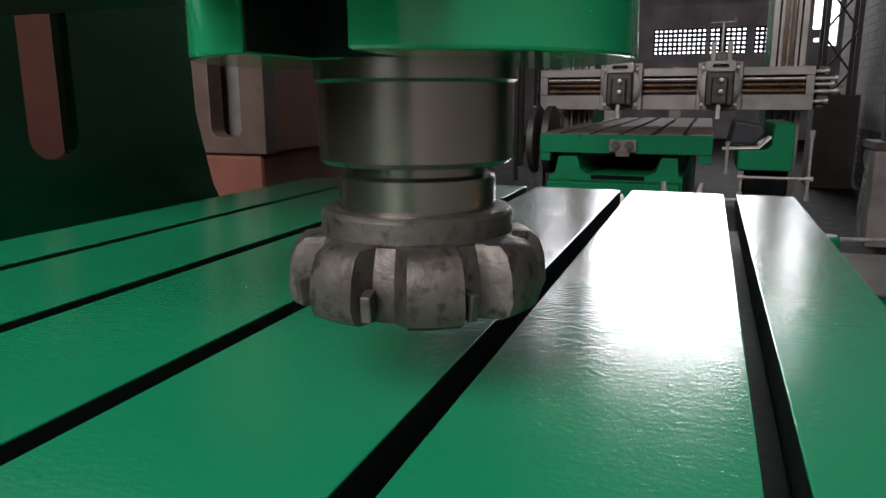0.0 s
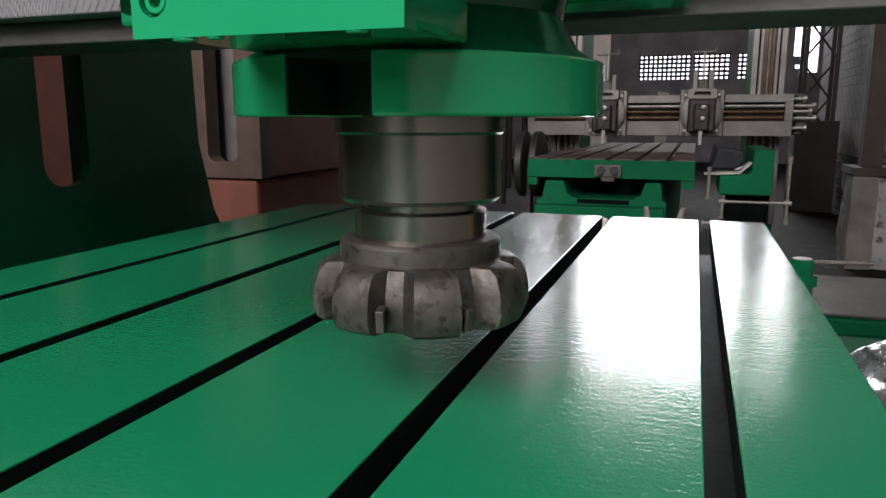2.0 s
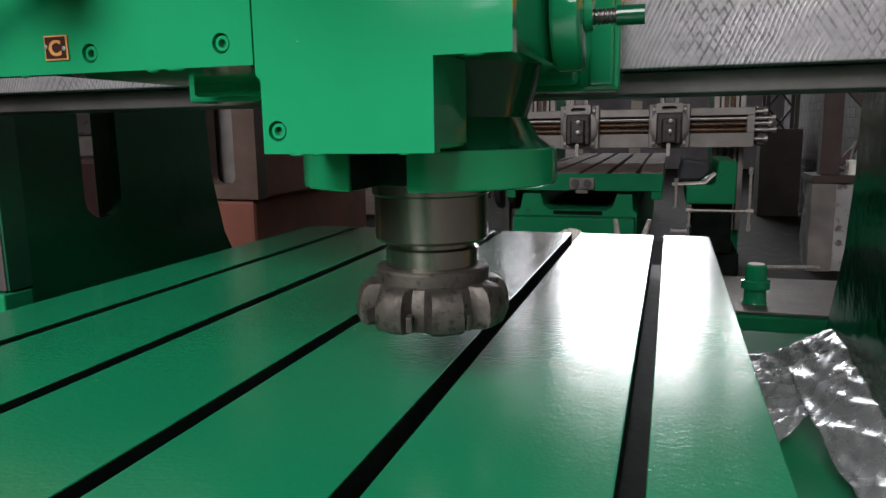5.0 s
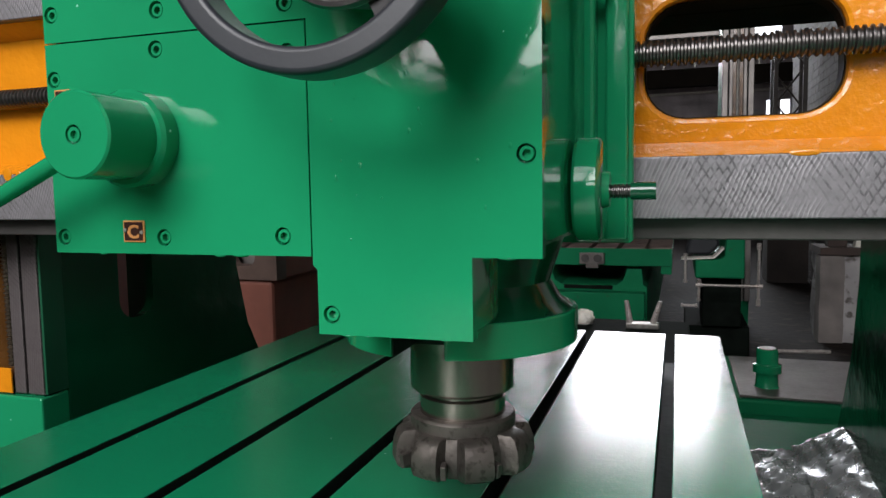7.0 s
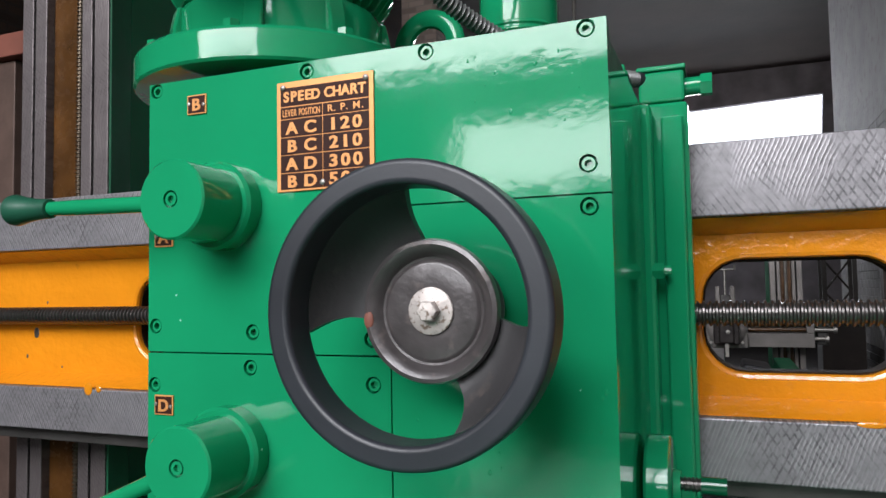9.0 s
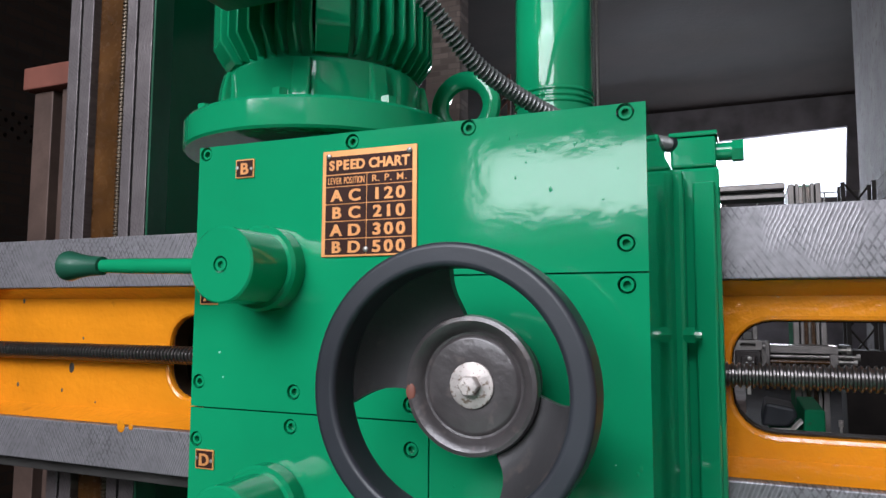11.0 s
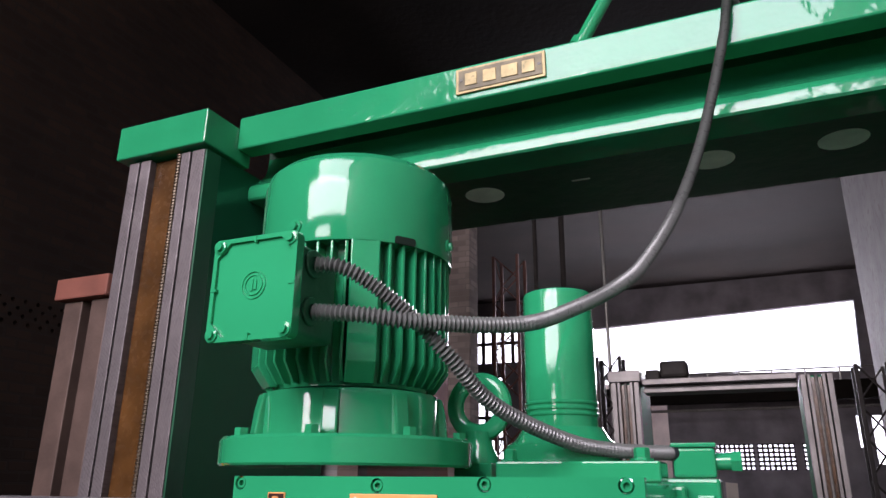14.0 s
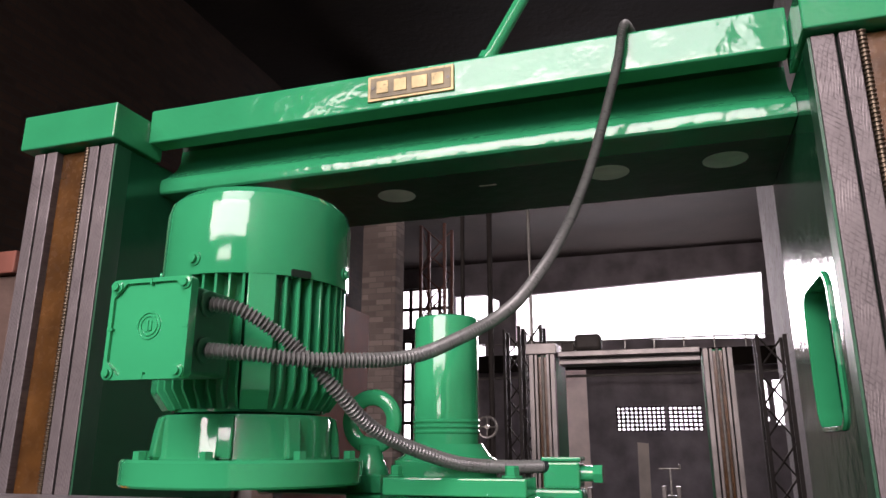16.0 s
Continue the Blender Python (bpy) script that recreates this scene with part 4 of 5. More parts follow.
under(wheel, part("washer", turned([(0.0195, 0.0688), (0.0195, 0.0712), (0.0175, 0.0722), (0.0, 0.0722)], WC, 28), worn_zinc))
under(wheel, part("hub_bolt", turned([(0.0092, 0.0722), (0.0092, 0.079), (0.008, 0.0803), (0, 0.081)], WC, 6), worn_zinc))
rusty = bmesh.new()
bmesh.ops.create_uvsphere(rusty, u_segments=12, v_segments=8, radius=1.0)
bmesh.ops.transform(rusty, matrix=WC @ Matrix.Translation((-0.054, -0.007, 0.0755)) @ Matrix.Diagonal((0.0045, 0.0075, 0.0016, 1)), verts=rusty.verts)
under(wheel, part("rust_patch", rusty, primer, label="rust-coloured chipped patch"))
under(wheel, part("shaft", turned([(0.024, 0.002), (0.024, 0.02), (0.02, 0.02)], WC, 24), green_dark))


# speed levers
def lever(x, z, tip, label):
    th = thing("gear_lever", x, -0.04, z, label, "gear lever", "gear levers on the milling head")
    m = Matrix.Translation((x, 0, z)) @ pose(0, 0, 0, 90)
    under(th, part("boss", turned([(0.046, 0.001), (0.046, 0.018), (0.043, 0.022), (0.0385, 0.022), (0.0385, 0.078), (0.0365, 0.080), (0.0085, 0.080), (0.0085, 0.075), (0, 0.075)], m, 40), green))
    under(th, part("boss_screw", turned([(0.0066, 0.075), (0.0066, 0.0795), (0.0036, 0.0795), (0.0036, 0.0755), (0, 0.0755)], m, 12), green))
    d = (Vector(tip) - Vector((x, -0.052, z))).normalized()
    s0 = Vector((x, -0.052, z)) + d * 0.034
    lb = bmesh.new()
    L = (Vector(tip) - s0).length
    lathe(lb, [(0.0085, 0), (0.0085, L * 0.55), (0.0075, L - 0.045), (0.0, L - 0.045)], along(s0, tip), 16)
    under(th, part("lever_arm", lb, green))
    kb = turned([(0.0082, L - 0.05), (0.0105, L - 0.049), (0.0115, L - 0.03), (0.014, L - 0.014), (0.0175, L), (0.0168, L + 0.005), (0.010, L + 0.009), (0, L + 0.010)], along(s0, tip), 20)
    under(th, part("grip", kb, grip_dark))
    return th


lever(-0.217, 1.577, (-0.452, -0.054, 1.582), "green gear lever with a flared grip pointing sideways")
lever(-0.209, 1.327, (-0.400, -0.054, 1.243), "green gear lever with a flared grip pointing downwards")


# lettering
WIDE = {"I": 0.30, " ": 0.36, ".": 0.26, "1": 0.60, "M": 0.86, "V": 0.68, "E": 0.56, "L": 0.50, "S": 0.58, "P": 0.59, "T": 0.58, "R": 0.62}
glyphs = {}


def letters(name, text, x, z, size, mat, y, parent, squeeze=1.0, bold=0.0003, thicken=0.0):
    """Raised characters, each its own part, centred on x."""
    pitch = [WIDE.get(c, 0.64) * size * squeeze * 1.06 for c in text]
    at = x - sum(pitch) / 2
    for c, w in zip(text, pitch):
        if c != " ":
            key = (c, size, mat.name)
            if key not in glyphs:
                cu = bpy.data.curves.new("glyph", "FONT")
                cu.body, cu.size, cu.align_x, cu.extrude, cu.offset = c, size, "CENTER", 0.0003, bold
                ob = new("glyph", cu)
                me = bpy.data.meshes.new_from_object(ob.evaluated_get(bpy.context.evaluated_depsgraph_get()))
                bpy.data.objects.remove(ob)
                bm = bmesh.new()
                bm.from_mesh(me)
                bmesh.ops.remove_doubles(bm, verts=bm.verts, dist=1e-6)
                twin = bmesh.ops.duplicate(bm, geom=list(bm.verts) + list(bm.edges) + list(bm.faces))["geom"]
                first = bm.verts[:len(bm.verts) // 2]
                bmesh.ops.translate(bm, vec=(-thicken, 0, 0), verts=first)
                bmesh.ops.translate(bm, vec=(thicken, 0, 0.00008), verts=[g for g in twin if isinstance(g, bmesh.types.BMVert)])
                bm.to_mesh(me)
                bm.free()
                me.materials.clear()
                me.materials.append(mat)
                glyphs[key] = me
            o = new(name, glyphs[key])
            o.matrix_basis = Matrix.Translation((at + w / 2, y, z)) @ pose(0, 0, 0, 90) @ Matrix.Diagonal((squeeze, 1, 1, 1))
            under(parent, o)
        at += w


CX0, CX1, CZ0, CZ1 = -0.151, -0.041, 1.588, 1.700
chart = thing("speed_chart_plate", -0.096, 0.0, 1.59, "etched copper and dark brown speed chart plate", "chart plate")
under(chart, part("backing", cube(CX0, CX1, -0.0022, -0.0002, CZ0, CZ1), copper, bevel=0.0006))
CM = -0.0975
under(chart, part("dark_field", cube(CX0 + 0.005, CX1 - 0.005, -0.0030, -0.00222, 1.675, 1.6935), plate_dark))
for i in range(5):
    z1 = (1.6735, 1.6610, 1.6425, 1.6245, 1.6062)[i]
    z0 = (1.6622, 1.6437, 1.6257, 1.6074, 1.5905)[i]
    for a, b in ((CX0 + 0.005, CM - 0.0006), (CM + 0.0006, CX1 - 0.005)):
        under(chart, part("dark_field", cube(a, b, -0.0030, -0.00222, z0, z1), plate_dark))
letters("title", "SPEED CHART", -0.096, 1.6793, 0.0142, copper, -0.0032, chart, 0.98, 0.0004, 0.0003)
letters("heading", "LEVER POSITION", -0.1218, 1.6642, 0.0098, copper, -0.0032, chart, 0.56, 0.0001)
letters("heading", "R. P. M.", -0.0715, 1.6645, 0.0098, copper, -0.0032, chart, 1.1, 0.0001)
for i, (a, b) in enumerate((("A C", "120"), ("B C", "210"), ("A D", "300"), ("B D", "500"))):
    z = (1.6462, 1.6281, 1.6098, 1.5922)[i]
    letters("lever_code", a, -0.1220, z, 0.0168, copper, -0.0032, chart, 1.2, 0.0004, 0.0005)
    letters("speed", b, -0.0715, z, 0.0168, copper, -0.0032, chart, 1.18, 0.0004, 0.0005)
for x, z in ((CX0 + 0.008, CZ1 - 0.006), (CX1 - 0.008, CZ1 - 0.006), (CM, CZ0 + 0.007)):
    under(chart, part("rivet", turned([(0.003, 0), (0.0028, 0.0012), (0.0015, 0.002), (0, 0.0021)], Matrix.Translation((x, -0.0028, z)) @ pose(0, 0, 0, 90), 12), zinc))


def tag_plate(ch, x, z):
    t = thing("letter_tag", x, 0, z, "small etched copper tag with the letter " + ch, "letter tag", "lever position tags")
    under(t, part("backing", cube(x - 0.0125, x + 0.0125, -0.0018, -0.0002, z - 0.0105, z + 0.0105), copper, bevel=0.0004))
    under(t, part("dark_field", cube(x - 0.0108, x + 0.0108, -0.0024, -0.00182, z - 0.0090, z + 0.0090), plate_dark))
    letters("letter", ch, x, z - 0.0064, 0.0178, copper, -0.0026, t, 1.08, 0.0004, 0.0005)
    for s in (-1, 1):
        under(t, part("rivet", turned([(0.0021, 0), (0.0019, 0.001), (0, 0.0015)], Matrix.Translation((x + s * 0.0098, -0.0023, z - 0.001 * s)) @ pose(0, 0, 0, 90), 10), zinc))


for ch, x, z in (("B", -0.253, 1.690), ("A", -0.297, 1.549), ("D", -0.296, 1.369), ("C", -0.220, 1.239)):
    tag_plate(ch, x, z)

# ---- motor ----
MX, MY = -0.255, 0.165
MP = pose(MX, MY, 0)
motor = thing("electric_motor", MX, MY, 1.73, "green flange-mounted electric motor with cooling fins", "electric motor")
under(motor, part("mounting_flange", turned([(0.10, 1.732), (0.176, 1.732), (0.1785, 1.735), (0.1785, 1.765), (0.1755, 1.769), (0.10, 1.769)], MP, 72), green))
under(motor, part("flange_spigot", turned([(0.10, 1.769), (0.134, 1.769), (0.1315, 1.774), (0.1305, 1.822), (0.127, 1.83), (0.1, 1.83)], MP, 64), green))
under(motor, part("stator", turned([(0.09, 1.83), (0.112, 1.834), (0.120, 1.86), (0.120, 2.06), (0.09, 2.06)], MP, 64), green))
fpts = [(0.112, 1.838), (0.124, 1.838), (0.143, 1.865), (0.143, 2.045), (0.112, 2.045)]
fin_mesh = mesh_of("fin", slab(fpts, [], 0.0042, lambda u, v, w: (u, w - 0.0021, v)), green, 0.001)
for i in range(44):
    a = 360 * i / 44
    o = new("fin", fin_mesh)
    o.matrix_basis = MP @ pose(0, 0, 0, 0, 0, a)
    under(motor, o)
pad = [(0.115, 1.836), (0.126, 1.836), (0.145, 1.862), (0.145, 2.035), (0.115, 2.035)]
for a in (305, 232, 60, 150):
    under(motor, part("lug_pad", slab(pad, [], 0.04, lambda u, v, w: MP @ pose(0, 0, 0, 0, 0, a) @ Vector((u, w - 0.02, v))), green, bevel=0.002))
for a in range(8):
    b = bmesh.new()
    c = MP @ pose(0, 0, 0, 0, 0, 45 * a + 14) @ Vector((0.160, 0, 0))
    rod(b, (c.x, c.y, 1.769), (c.x, c.y, 1.780), 0.0095, 6)
    under(motor, part("flange_bolt", b, green))
for a in (290, 235, 330, 20, 110, 200):
    blk = slab([(0.122, 1.769), (0.143, 1.769), (0.139, 1.805), (0.134, 1.828), (0.122, 1.828)], [], 0.022, lambda u, v, w: MP @ pose(0, 0, 0, 0, 0, a) @ Vector((u, w - 0.011, v)))
    under(motor, part("tie_lug", blk, green, bevel=0.003))
cowl = turned([(0.138, 2.027), (0.146, 2.027), (0.147, 2.031), (0.147, 2.135), (0.143, 2.152), (0.132, 2.163), (0.10, 2.168), (0, 2.171)], MP, 72)
under(motor, part("fan_cowl", cowl, green))
for a in (264, 6, 75, 140, 205):
    c = MP @ pose(0, 0, 0, 0, 0, a)
    s = turned([(0.011, 0), (0.011, 0.003), (0.0065, 0.0035), (0.0065, 0.008), (0, 0.0085)], c @ Matrix.Translation((0.146, 0, 2.05)) @ pose(0, 0, 0, 0, 90), 12)
    under(motor, part("cowl_screw", s, green))
# dark tab laid on the cowl stands for a shaded cutout
notch_at = MP @ pose(0, 0, 0, 0, 0, 327)
under(motor, part("cowl_notch_tab", slab(rounded(-0.016, 0.016, 2.0265, 2.0375, 0.003), [], 0.003, lambda u, v, w: notch_at @ Vector((0.1455 + w, u, v))), slot_shade, label="dark tab in place of a cutout in the cowl"))
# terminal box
# box body in darkened green: the shade on its side is painted in
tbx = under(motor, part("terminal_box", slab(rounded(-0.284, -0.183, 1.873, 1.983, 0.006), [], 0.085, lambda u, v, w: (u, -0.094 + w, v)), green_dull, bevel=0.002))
lid = part("terminal_lid", slab(rounded(-0.293, -0.173, 1.865, 1.991, 0.008), [], 0.010, lambda u, v, w: (u, -0.1045 + w, v)), green, bevel=0.002)
frame_bm = slab(rounded(-0.293, -0.173, 1.865, 1.991, 0.008), [[(-0.270, 1.8705), (-0.196, 1.8705), (-0.1785, 1.888), (-0.1785, 1.968), (-0.196, 1.9855), (-0.270, 1.9855), (-0.2875, 1.968), (-0.2875, 1.888)]], 0.004, lambda u, v, w: (u, -0.1085 + w, v))
lid_rim = part("lid_rim", frame_bm, green)
for x0, x1, z0, z1 in ((-0.2345, -0.2315, 1.8655, 1.8735), (-0.2345, -0.2315, 1.9825, 1.9905), (-0.2925, -0.2845, 1.9265, 1.9295), (-0.1815, -0.1735, 1.9265, 1.9295)):
    part("lid_tab", cube(x0, x1, -0.1095, -0.1040, z0, z1), green).parent = tbx
for o in (lid, lid_rim):
    o.parent = tbx
for x in (-0.284, -0.182):
    for z in (1.874, 1.982):
        s = part("lid_screw", turned([(0.0085, 0), (0.0085, 0.006), (0.005, 0.0065), (0.005, 0.010), (0, 0.010)], Matrix.Translation((x, -0.1045, z)) @ pose(0, 0, 0, 90), 14), green)
        s.parent = tbx
em = bmesh.new()
for r in (0.017, 0.0125):
    lathe(em, [(r - 0.0015, 0), (r - 0.0012, 0.0016), (r + 0.0002, 0.0016), (r + 0.0005, 0)], Matrix.Translation((-0.233, -0.1043, 1.931)) @ pose(0, 0, 0, 90), 28)
box(em, -0.2375, -0.2335, -0.106, -0.104, 1.924, 1.938)
box(em, -0.2325, -0.2285, -0.106, -0.104, 1.925, 1.937)
e = part("emblem", em, green)
e.parent = tbx
for z in (1.963, 1.904):
    g = part("gland", turned([(0.0175, 0), (0.0175, 0.003), (0.0165, 0.004), (0.009, 0.004), (0.009, 0.001)], along((-0.183, -0.06, z), (0, -0.06, z)), 24), green_dull)
    g.parent = tbx

# conduits
hose_a = smooth_path([(-0.179, -0.06, 1.963), (-0.14, -0.045, 1.955), (-0.09, 0.0, 1.914), (-0.045, 0.035, 1.860), (-0.01, 0.10, 1.806), (0.056, 0.20, 1.767), (0.11, 0.27, 1.757), (0.176, 0.345, 1.756)])


def conduit(points, radius, rib, label):
    th = thing("ribbed_conduit", *points[0], label, "conduit")
    under(th, part("hose", tube(points, radius, 12, rib, 0.0060), conduit_grey))
    p, d = points[-1], (points[-3] - points[-1]).normalized()
    b = bmesh.new()
    rod(b, p - d * 0.002, p + d * 0.010, radius + 0.0022, 14)
    under(th, part("ferrule", b, black))
    return th


conduit(hose_a, 0.0086, 0.0021, "grey ribbed conduit from motor to junction box")
hose_b = smooth_path([(-0.179, -0.06, 1.904), (-0.12, -0.045, 1.899), (-0.059, 0.0, 1.894), (0.029, 0.10, 1.905), (0.081, 0.18, 1.940), (0.130, 0.25, 1.985), (0.158, 0.34, 2.045), (0.202, 0.48, 2.178), (0.255, 0.565, 2.350), (0.312, 0.637, 2.589), (0.332, 0.655, 2.698), (0.343, 0.690, 2.720), (0.357, 0.777, 2.714), (0.367, 0.92, 2.711)])
conduit(hose_b, 0.0090, 0.0018, "long grey ribbed conduit hanging from the top beam")

# ram cylinder, eye bolt, junction box on the head's top
ram = thing("counterbalance_cylinder", 0.025, 0.30, 1.72, "green upright cylinder on top of the head", "cylinder")
under(ram, part("tube", turned([(0.045, 1.79), (0.0525, 1.79), (0.0525, 1.985), (0.051, 1.990), (0.047, 1.992), (0, 1.992)], pose(0.025, 0.30, 0), 48), green))
for z in (1.805, 1.813, 1.821):
    under(ram, part("ridge", turned([(0.0525, z), (0.0545, z + 0.002), (0.0545, z + 0.004), (0.0525, z + 0.006)], pose(0.025, 0.30, 0), 48), green))
under(ram, part("base_flange", turned([(0.05, 1.742), (0.082, 1.742), (0.083, 1.745), (0.083, 1.765), (0.070, 1.772), (0.058, 1.79), (0.05, 1.79)], pose(0.025, 0.30, 0), 48), green))
under(ram, part("base_pad", cube(-0.05, 0.17, 0.215, 0.29, 1.716, 1.742), green, bevel=0.003))
for x, y in ((-0.034, 0.236), (0.145, 0.236)):
    under(ram, part("pad_bolt", turned([(0.015, 1.7425), (0.015, 1.7455), (0.0105, 1.746), (0.0105, 1.757), (0.009, 1.759), (0, 1.759)], pose(x, y, 0), 6), green))
eyeb = thing("lifting_eye", -0.105, 0.30, 1.716, "green painted lifting eye bolt on the head", "eye bolt")
eb, vr = bmesh.new(), []
EM = Matrix.Translation((-0.105, 0.30, 1.826)) @ pose(0, 0, 0, 90)
for k in range(12):
    a = 2 * math.pi * k / 12
    vr.append([eb.verts.new(EM @ Vector(((0.0395 + 0.0135 * math.cos(a)) * math.cos(2 * math.pi * i / 40), (0.0395 + 0.0135 * math.cos(a)) * math.sin(2 * math.pi * i / 40), 0.0105 * math.sin(a)))) for i in range(40)])
for k in range(12):
    a, b = vr[k], vr[(k + 1) % 12]
    for i in range(40):
        eb.faces.new((a[i], a[(i + 1) % 40], b[(i + 1) % 40], b[i]))
under(eyeb, part("ring", eb, green))
under(eyeb, part("shank", turned([(0.030, 1.742), (0.029, 1.752), (0.022, 1.764), (0.019, 1.776), (0.021, 1.788), (0, 1.790)], pose(-0.105, 0.30, 0), 20), green))
under(eyeb, part("base_block", cube(-0.135, -0.075, 0.27, 0.33, 1.715, 1.742), green, bevel=0.002))
jb = thing("junction_box", 0.2, 0.36, 1.722, "small green junction box where the conduit ends", "junction box")
under(jb, part("body", cube(0.172, 0.229, 0.336, 0.395, 1.7225, 1.763), green, bevel=0.004))
under(jb, part("lid", cube(0.170, 0.231, 0.334, 0.397, 1.7635, 1.770), green, bevel=0.002))
hs = bmesh.new()
rod(hs, (0.229, 0.36, 1.745), (0.248, 0.36, 1.745), 0.012, 16)
rod(hs, (0.248, 0.36, 1.745), (0.262, 0.36, 1.745), 0.015, 6)
under(jb, part("gland", hs, green))

# ---- neighbours ----
# far planing machine of the same make
FY = 4.22
ftable = thing("far_machine_table", -0.25, 5.2, 0.6, "green planer table with bare metal top and T-slots", "machine table")
fslots = (-0.62, -0.44, -0.26, -0.08, 0.10)
under(ftable, part("tabletop", slab(t_profile(-0.755, 0.25, fslots, 0.016, 0.82, 0.872, 0.02, 0.02), [], 3.4, lambda u, v, w: (u, FY + w, v)), far_table_iron, bevel=0.002))
under(ftable, part("apron", cube(-0.752, 0.247, FY + 0.004, FY + 3.38, 0.752, 0.819), green_far, bevel=0.006))
under(ftable, part("front_apron", cube(-0.757, 0.252, FY - 0.006, FY - 0.001, 0.754, 0.866), green_far, bevel=0.002))
for a, b in ((-0.755, -0.695), (0.185, 0.250)):
    under(ftable, part("cheek", cube(a, b, FY + 0.004, FY + 3.3, 0.700, 0.7515), green_far, bevel=0.004))
for a, b in ((-0.64, -0.53), (-0.03, 0.06)):
    under(ftable, part("vee_way", slab([(a, 0.751), (b, 0.751), (b - 0.025, 0.737), (a + 0.025, 0.737)], [], 3.3, lambda u, v, w: (u, FY + 0.05 + w, v)), green_far))
br = under(ftable, part("hook_bracket", cube(-0.33, -0.17, FY - 0.05, FY - 0.0065, 0.765, 0.838), far_iron, bevel=0.004))
for x in (-0.29, -0.21):
    o = part("bracket_eye", turned([(0.012, 0), (0.026, 0.0), (0.026, 0.02), (0.012, 0.02)], Matrix.Translation((x, FY - 0.052, 0.806)) @ pose(0, 0, 0, 90), 16), dark_iron)
    o.parent = br
under(ftable, part("bracket_foot", cube(-0.29, -0.21, FY - 0.04, FY - 0.0065, 0.738, 0.764), far_iron, bevel=0.003))
fbed = thing("far_machine_bed", -0.2, 5.5, 0.0, "green planer bed under the far table", "machine bed")
under(fbed, part("bed_casting", slab([(-0.70, 0), (0.10, 0), (0.10, 0.61), (0.075, 0.625), (0.065, 0.73), (-0.03, 0.73), (-0.055, 0.65), (-0.10, 0.622), (-0.46, 0.622), (-0.505, 0.65), (-0.53, 0.73), (-0.645, 0.73), (-0.665, 0.625), (-0.70, 0.61)], [], 5.6, lambda u, v, w: (u, FY + 0.02 + w, v)), green_far, bevel=0.006))
under(fbed, part("bed_step", cube(-0.69, 0.09, FY - 0.10, FY + 0.015, 0.0, 0.585), green_far, bevel=0.008))
# thin black plate stands for the shaded recess in the bed's front
under(fbed, part("bed_recess", cube(-0.44, -0.12, FY + 0.0155, FY + 0.0195, 0.592, 0.618), bed_black))
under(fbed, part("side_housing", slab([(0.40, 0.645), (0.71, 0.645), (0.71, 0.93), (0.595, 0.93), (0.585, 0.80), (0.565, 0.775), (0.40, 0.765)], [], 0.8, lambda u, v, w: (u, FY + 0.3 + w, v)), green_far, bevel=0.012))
under(fbed, part("side_box", cube(0.45, 0.70, FY + 0.40, FY + 1.0, 0.30, 0.643), bed_black, bevel=0.01))
under(fbed, part("foot", cube(0.34, 0.76, FY + 0.45, FY + 1.2, 0.0, 0.295), bed_black, bevel=0.01))
tarp = slab([(0.34, 0.79), (0.50, 0.79), (0.565, 0.86), (0.55, 0.915), (0.46, 0.93), (0.37, 0.945)], [], 0.45, lambda u, v, w: (u, FY + 0.45 + w, v))
tagged(part("dark_tarpaulin", tarp, black, bevel=0.02), "dark folded tarpaulin on the far machine", "tarpaulin")
tagged(part("white_board", slab([(0.31, 0.767), (0.52, 0.778), (0.585, 0.845), (0.575, 0.853), (0.515, 0.787), (0.31, 0.777)], [], 0.14, lambda u, v, w: (u, FY + 0.305 + w, v)), white_dab), "white bent board leaning on the far housing", "board")
pipes = thing("far_handrail", 0.5, FY + 0.1, 0.3, "thin bright steel pipe linkage beside the far bed", "pipe linkage")
for p, q in (((0.40, FY + 0.1, 0.625), (0.80, FY + 0.1, 0.625)), ((0.775, FY + 0.1, 0.50), (0.775, FY + 0.1, 0.90)), ((0.42, FY + 0.1, 0.52), (0.42, FY + 0.1, 0.66)), ((0.31, FY + 0.1, 0.49), (0.41, FY + 0.1, 0.49)), ((0.335, FY + 0.1, 0.64), (0.335, FY + 0.1, 0.83))):
    b = bmesh.new()
    rod(b, p, q, 0.0085, 10)
    for e, f in ((p, q), (q, p)):
        rod(b, e, Vector(e).lerp(Vector(f), 0.1), 0.014, 8)
    under(pipes, part("pipe", b, worn_zinc))

planer_dark = material("oily_tool_slide", (0.05, 0.042, 0.04), 0.35, 0.6, 0.4, 20.0, 0.3, 60.0)
frail = thing("far_cross_rail", -0.08, 5.5, 0.97, "grey planer cross rail with rusty screws", "machine rail")
under(frail, part("rail_upper", cube(-1.05, 0.90, 5.5, 5.8, 1.235, 1.295), far_iron, bevel=0.004))
under(frail, part("rail_lower", cube(-1.05, 0.90, 5.5, 5.8, 0.99, 1.10), far_iron, bevel=0.004))
under(frail, part("rail_back", cube(-1.05, 0.90, 5.60, 5.8, 1.10, 1.235), dark_iron))
for x0, x1 in ((-1.05, -0.99), (0.845, 0.90)):
    under(frail, part("rail_end", cube(x0, x1, 5.502, 5.62, 1.101, 1.234), far_iron, bevel=0.003))
for z in (1.125, 1.168, 1.21):
    b = bmesh.new()
    rod(b, (-0.99, 5.55, z), (0.845, 5.55, z), 0.014, 10)
    under(frail, part("feed_screw", b, rust if z < 1.2 else zinc))
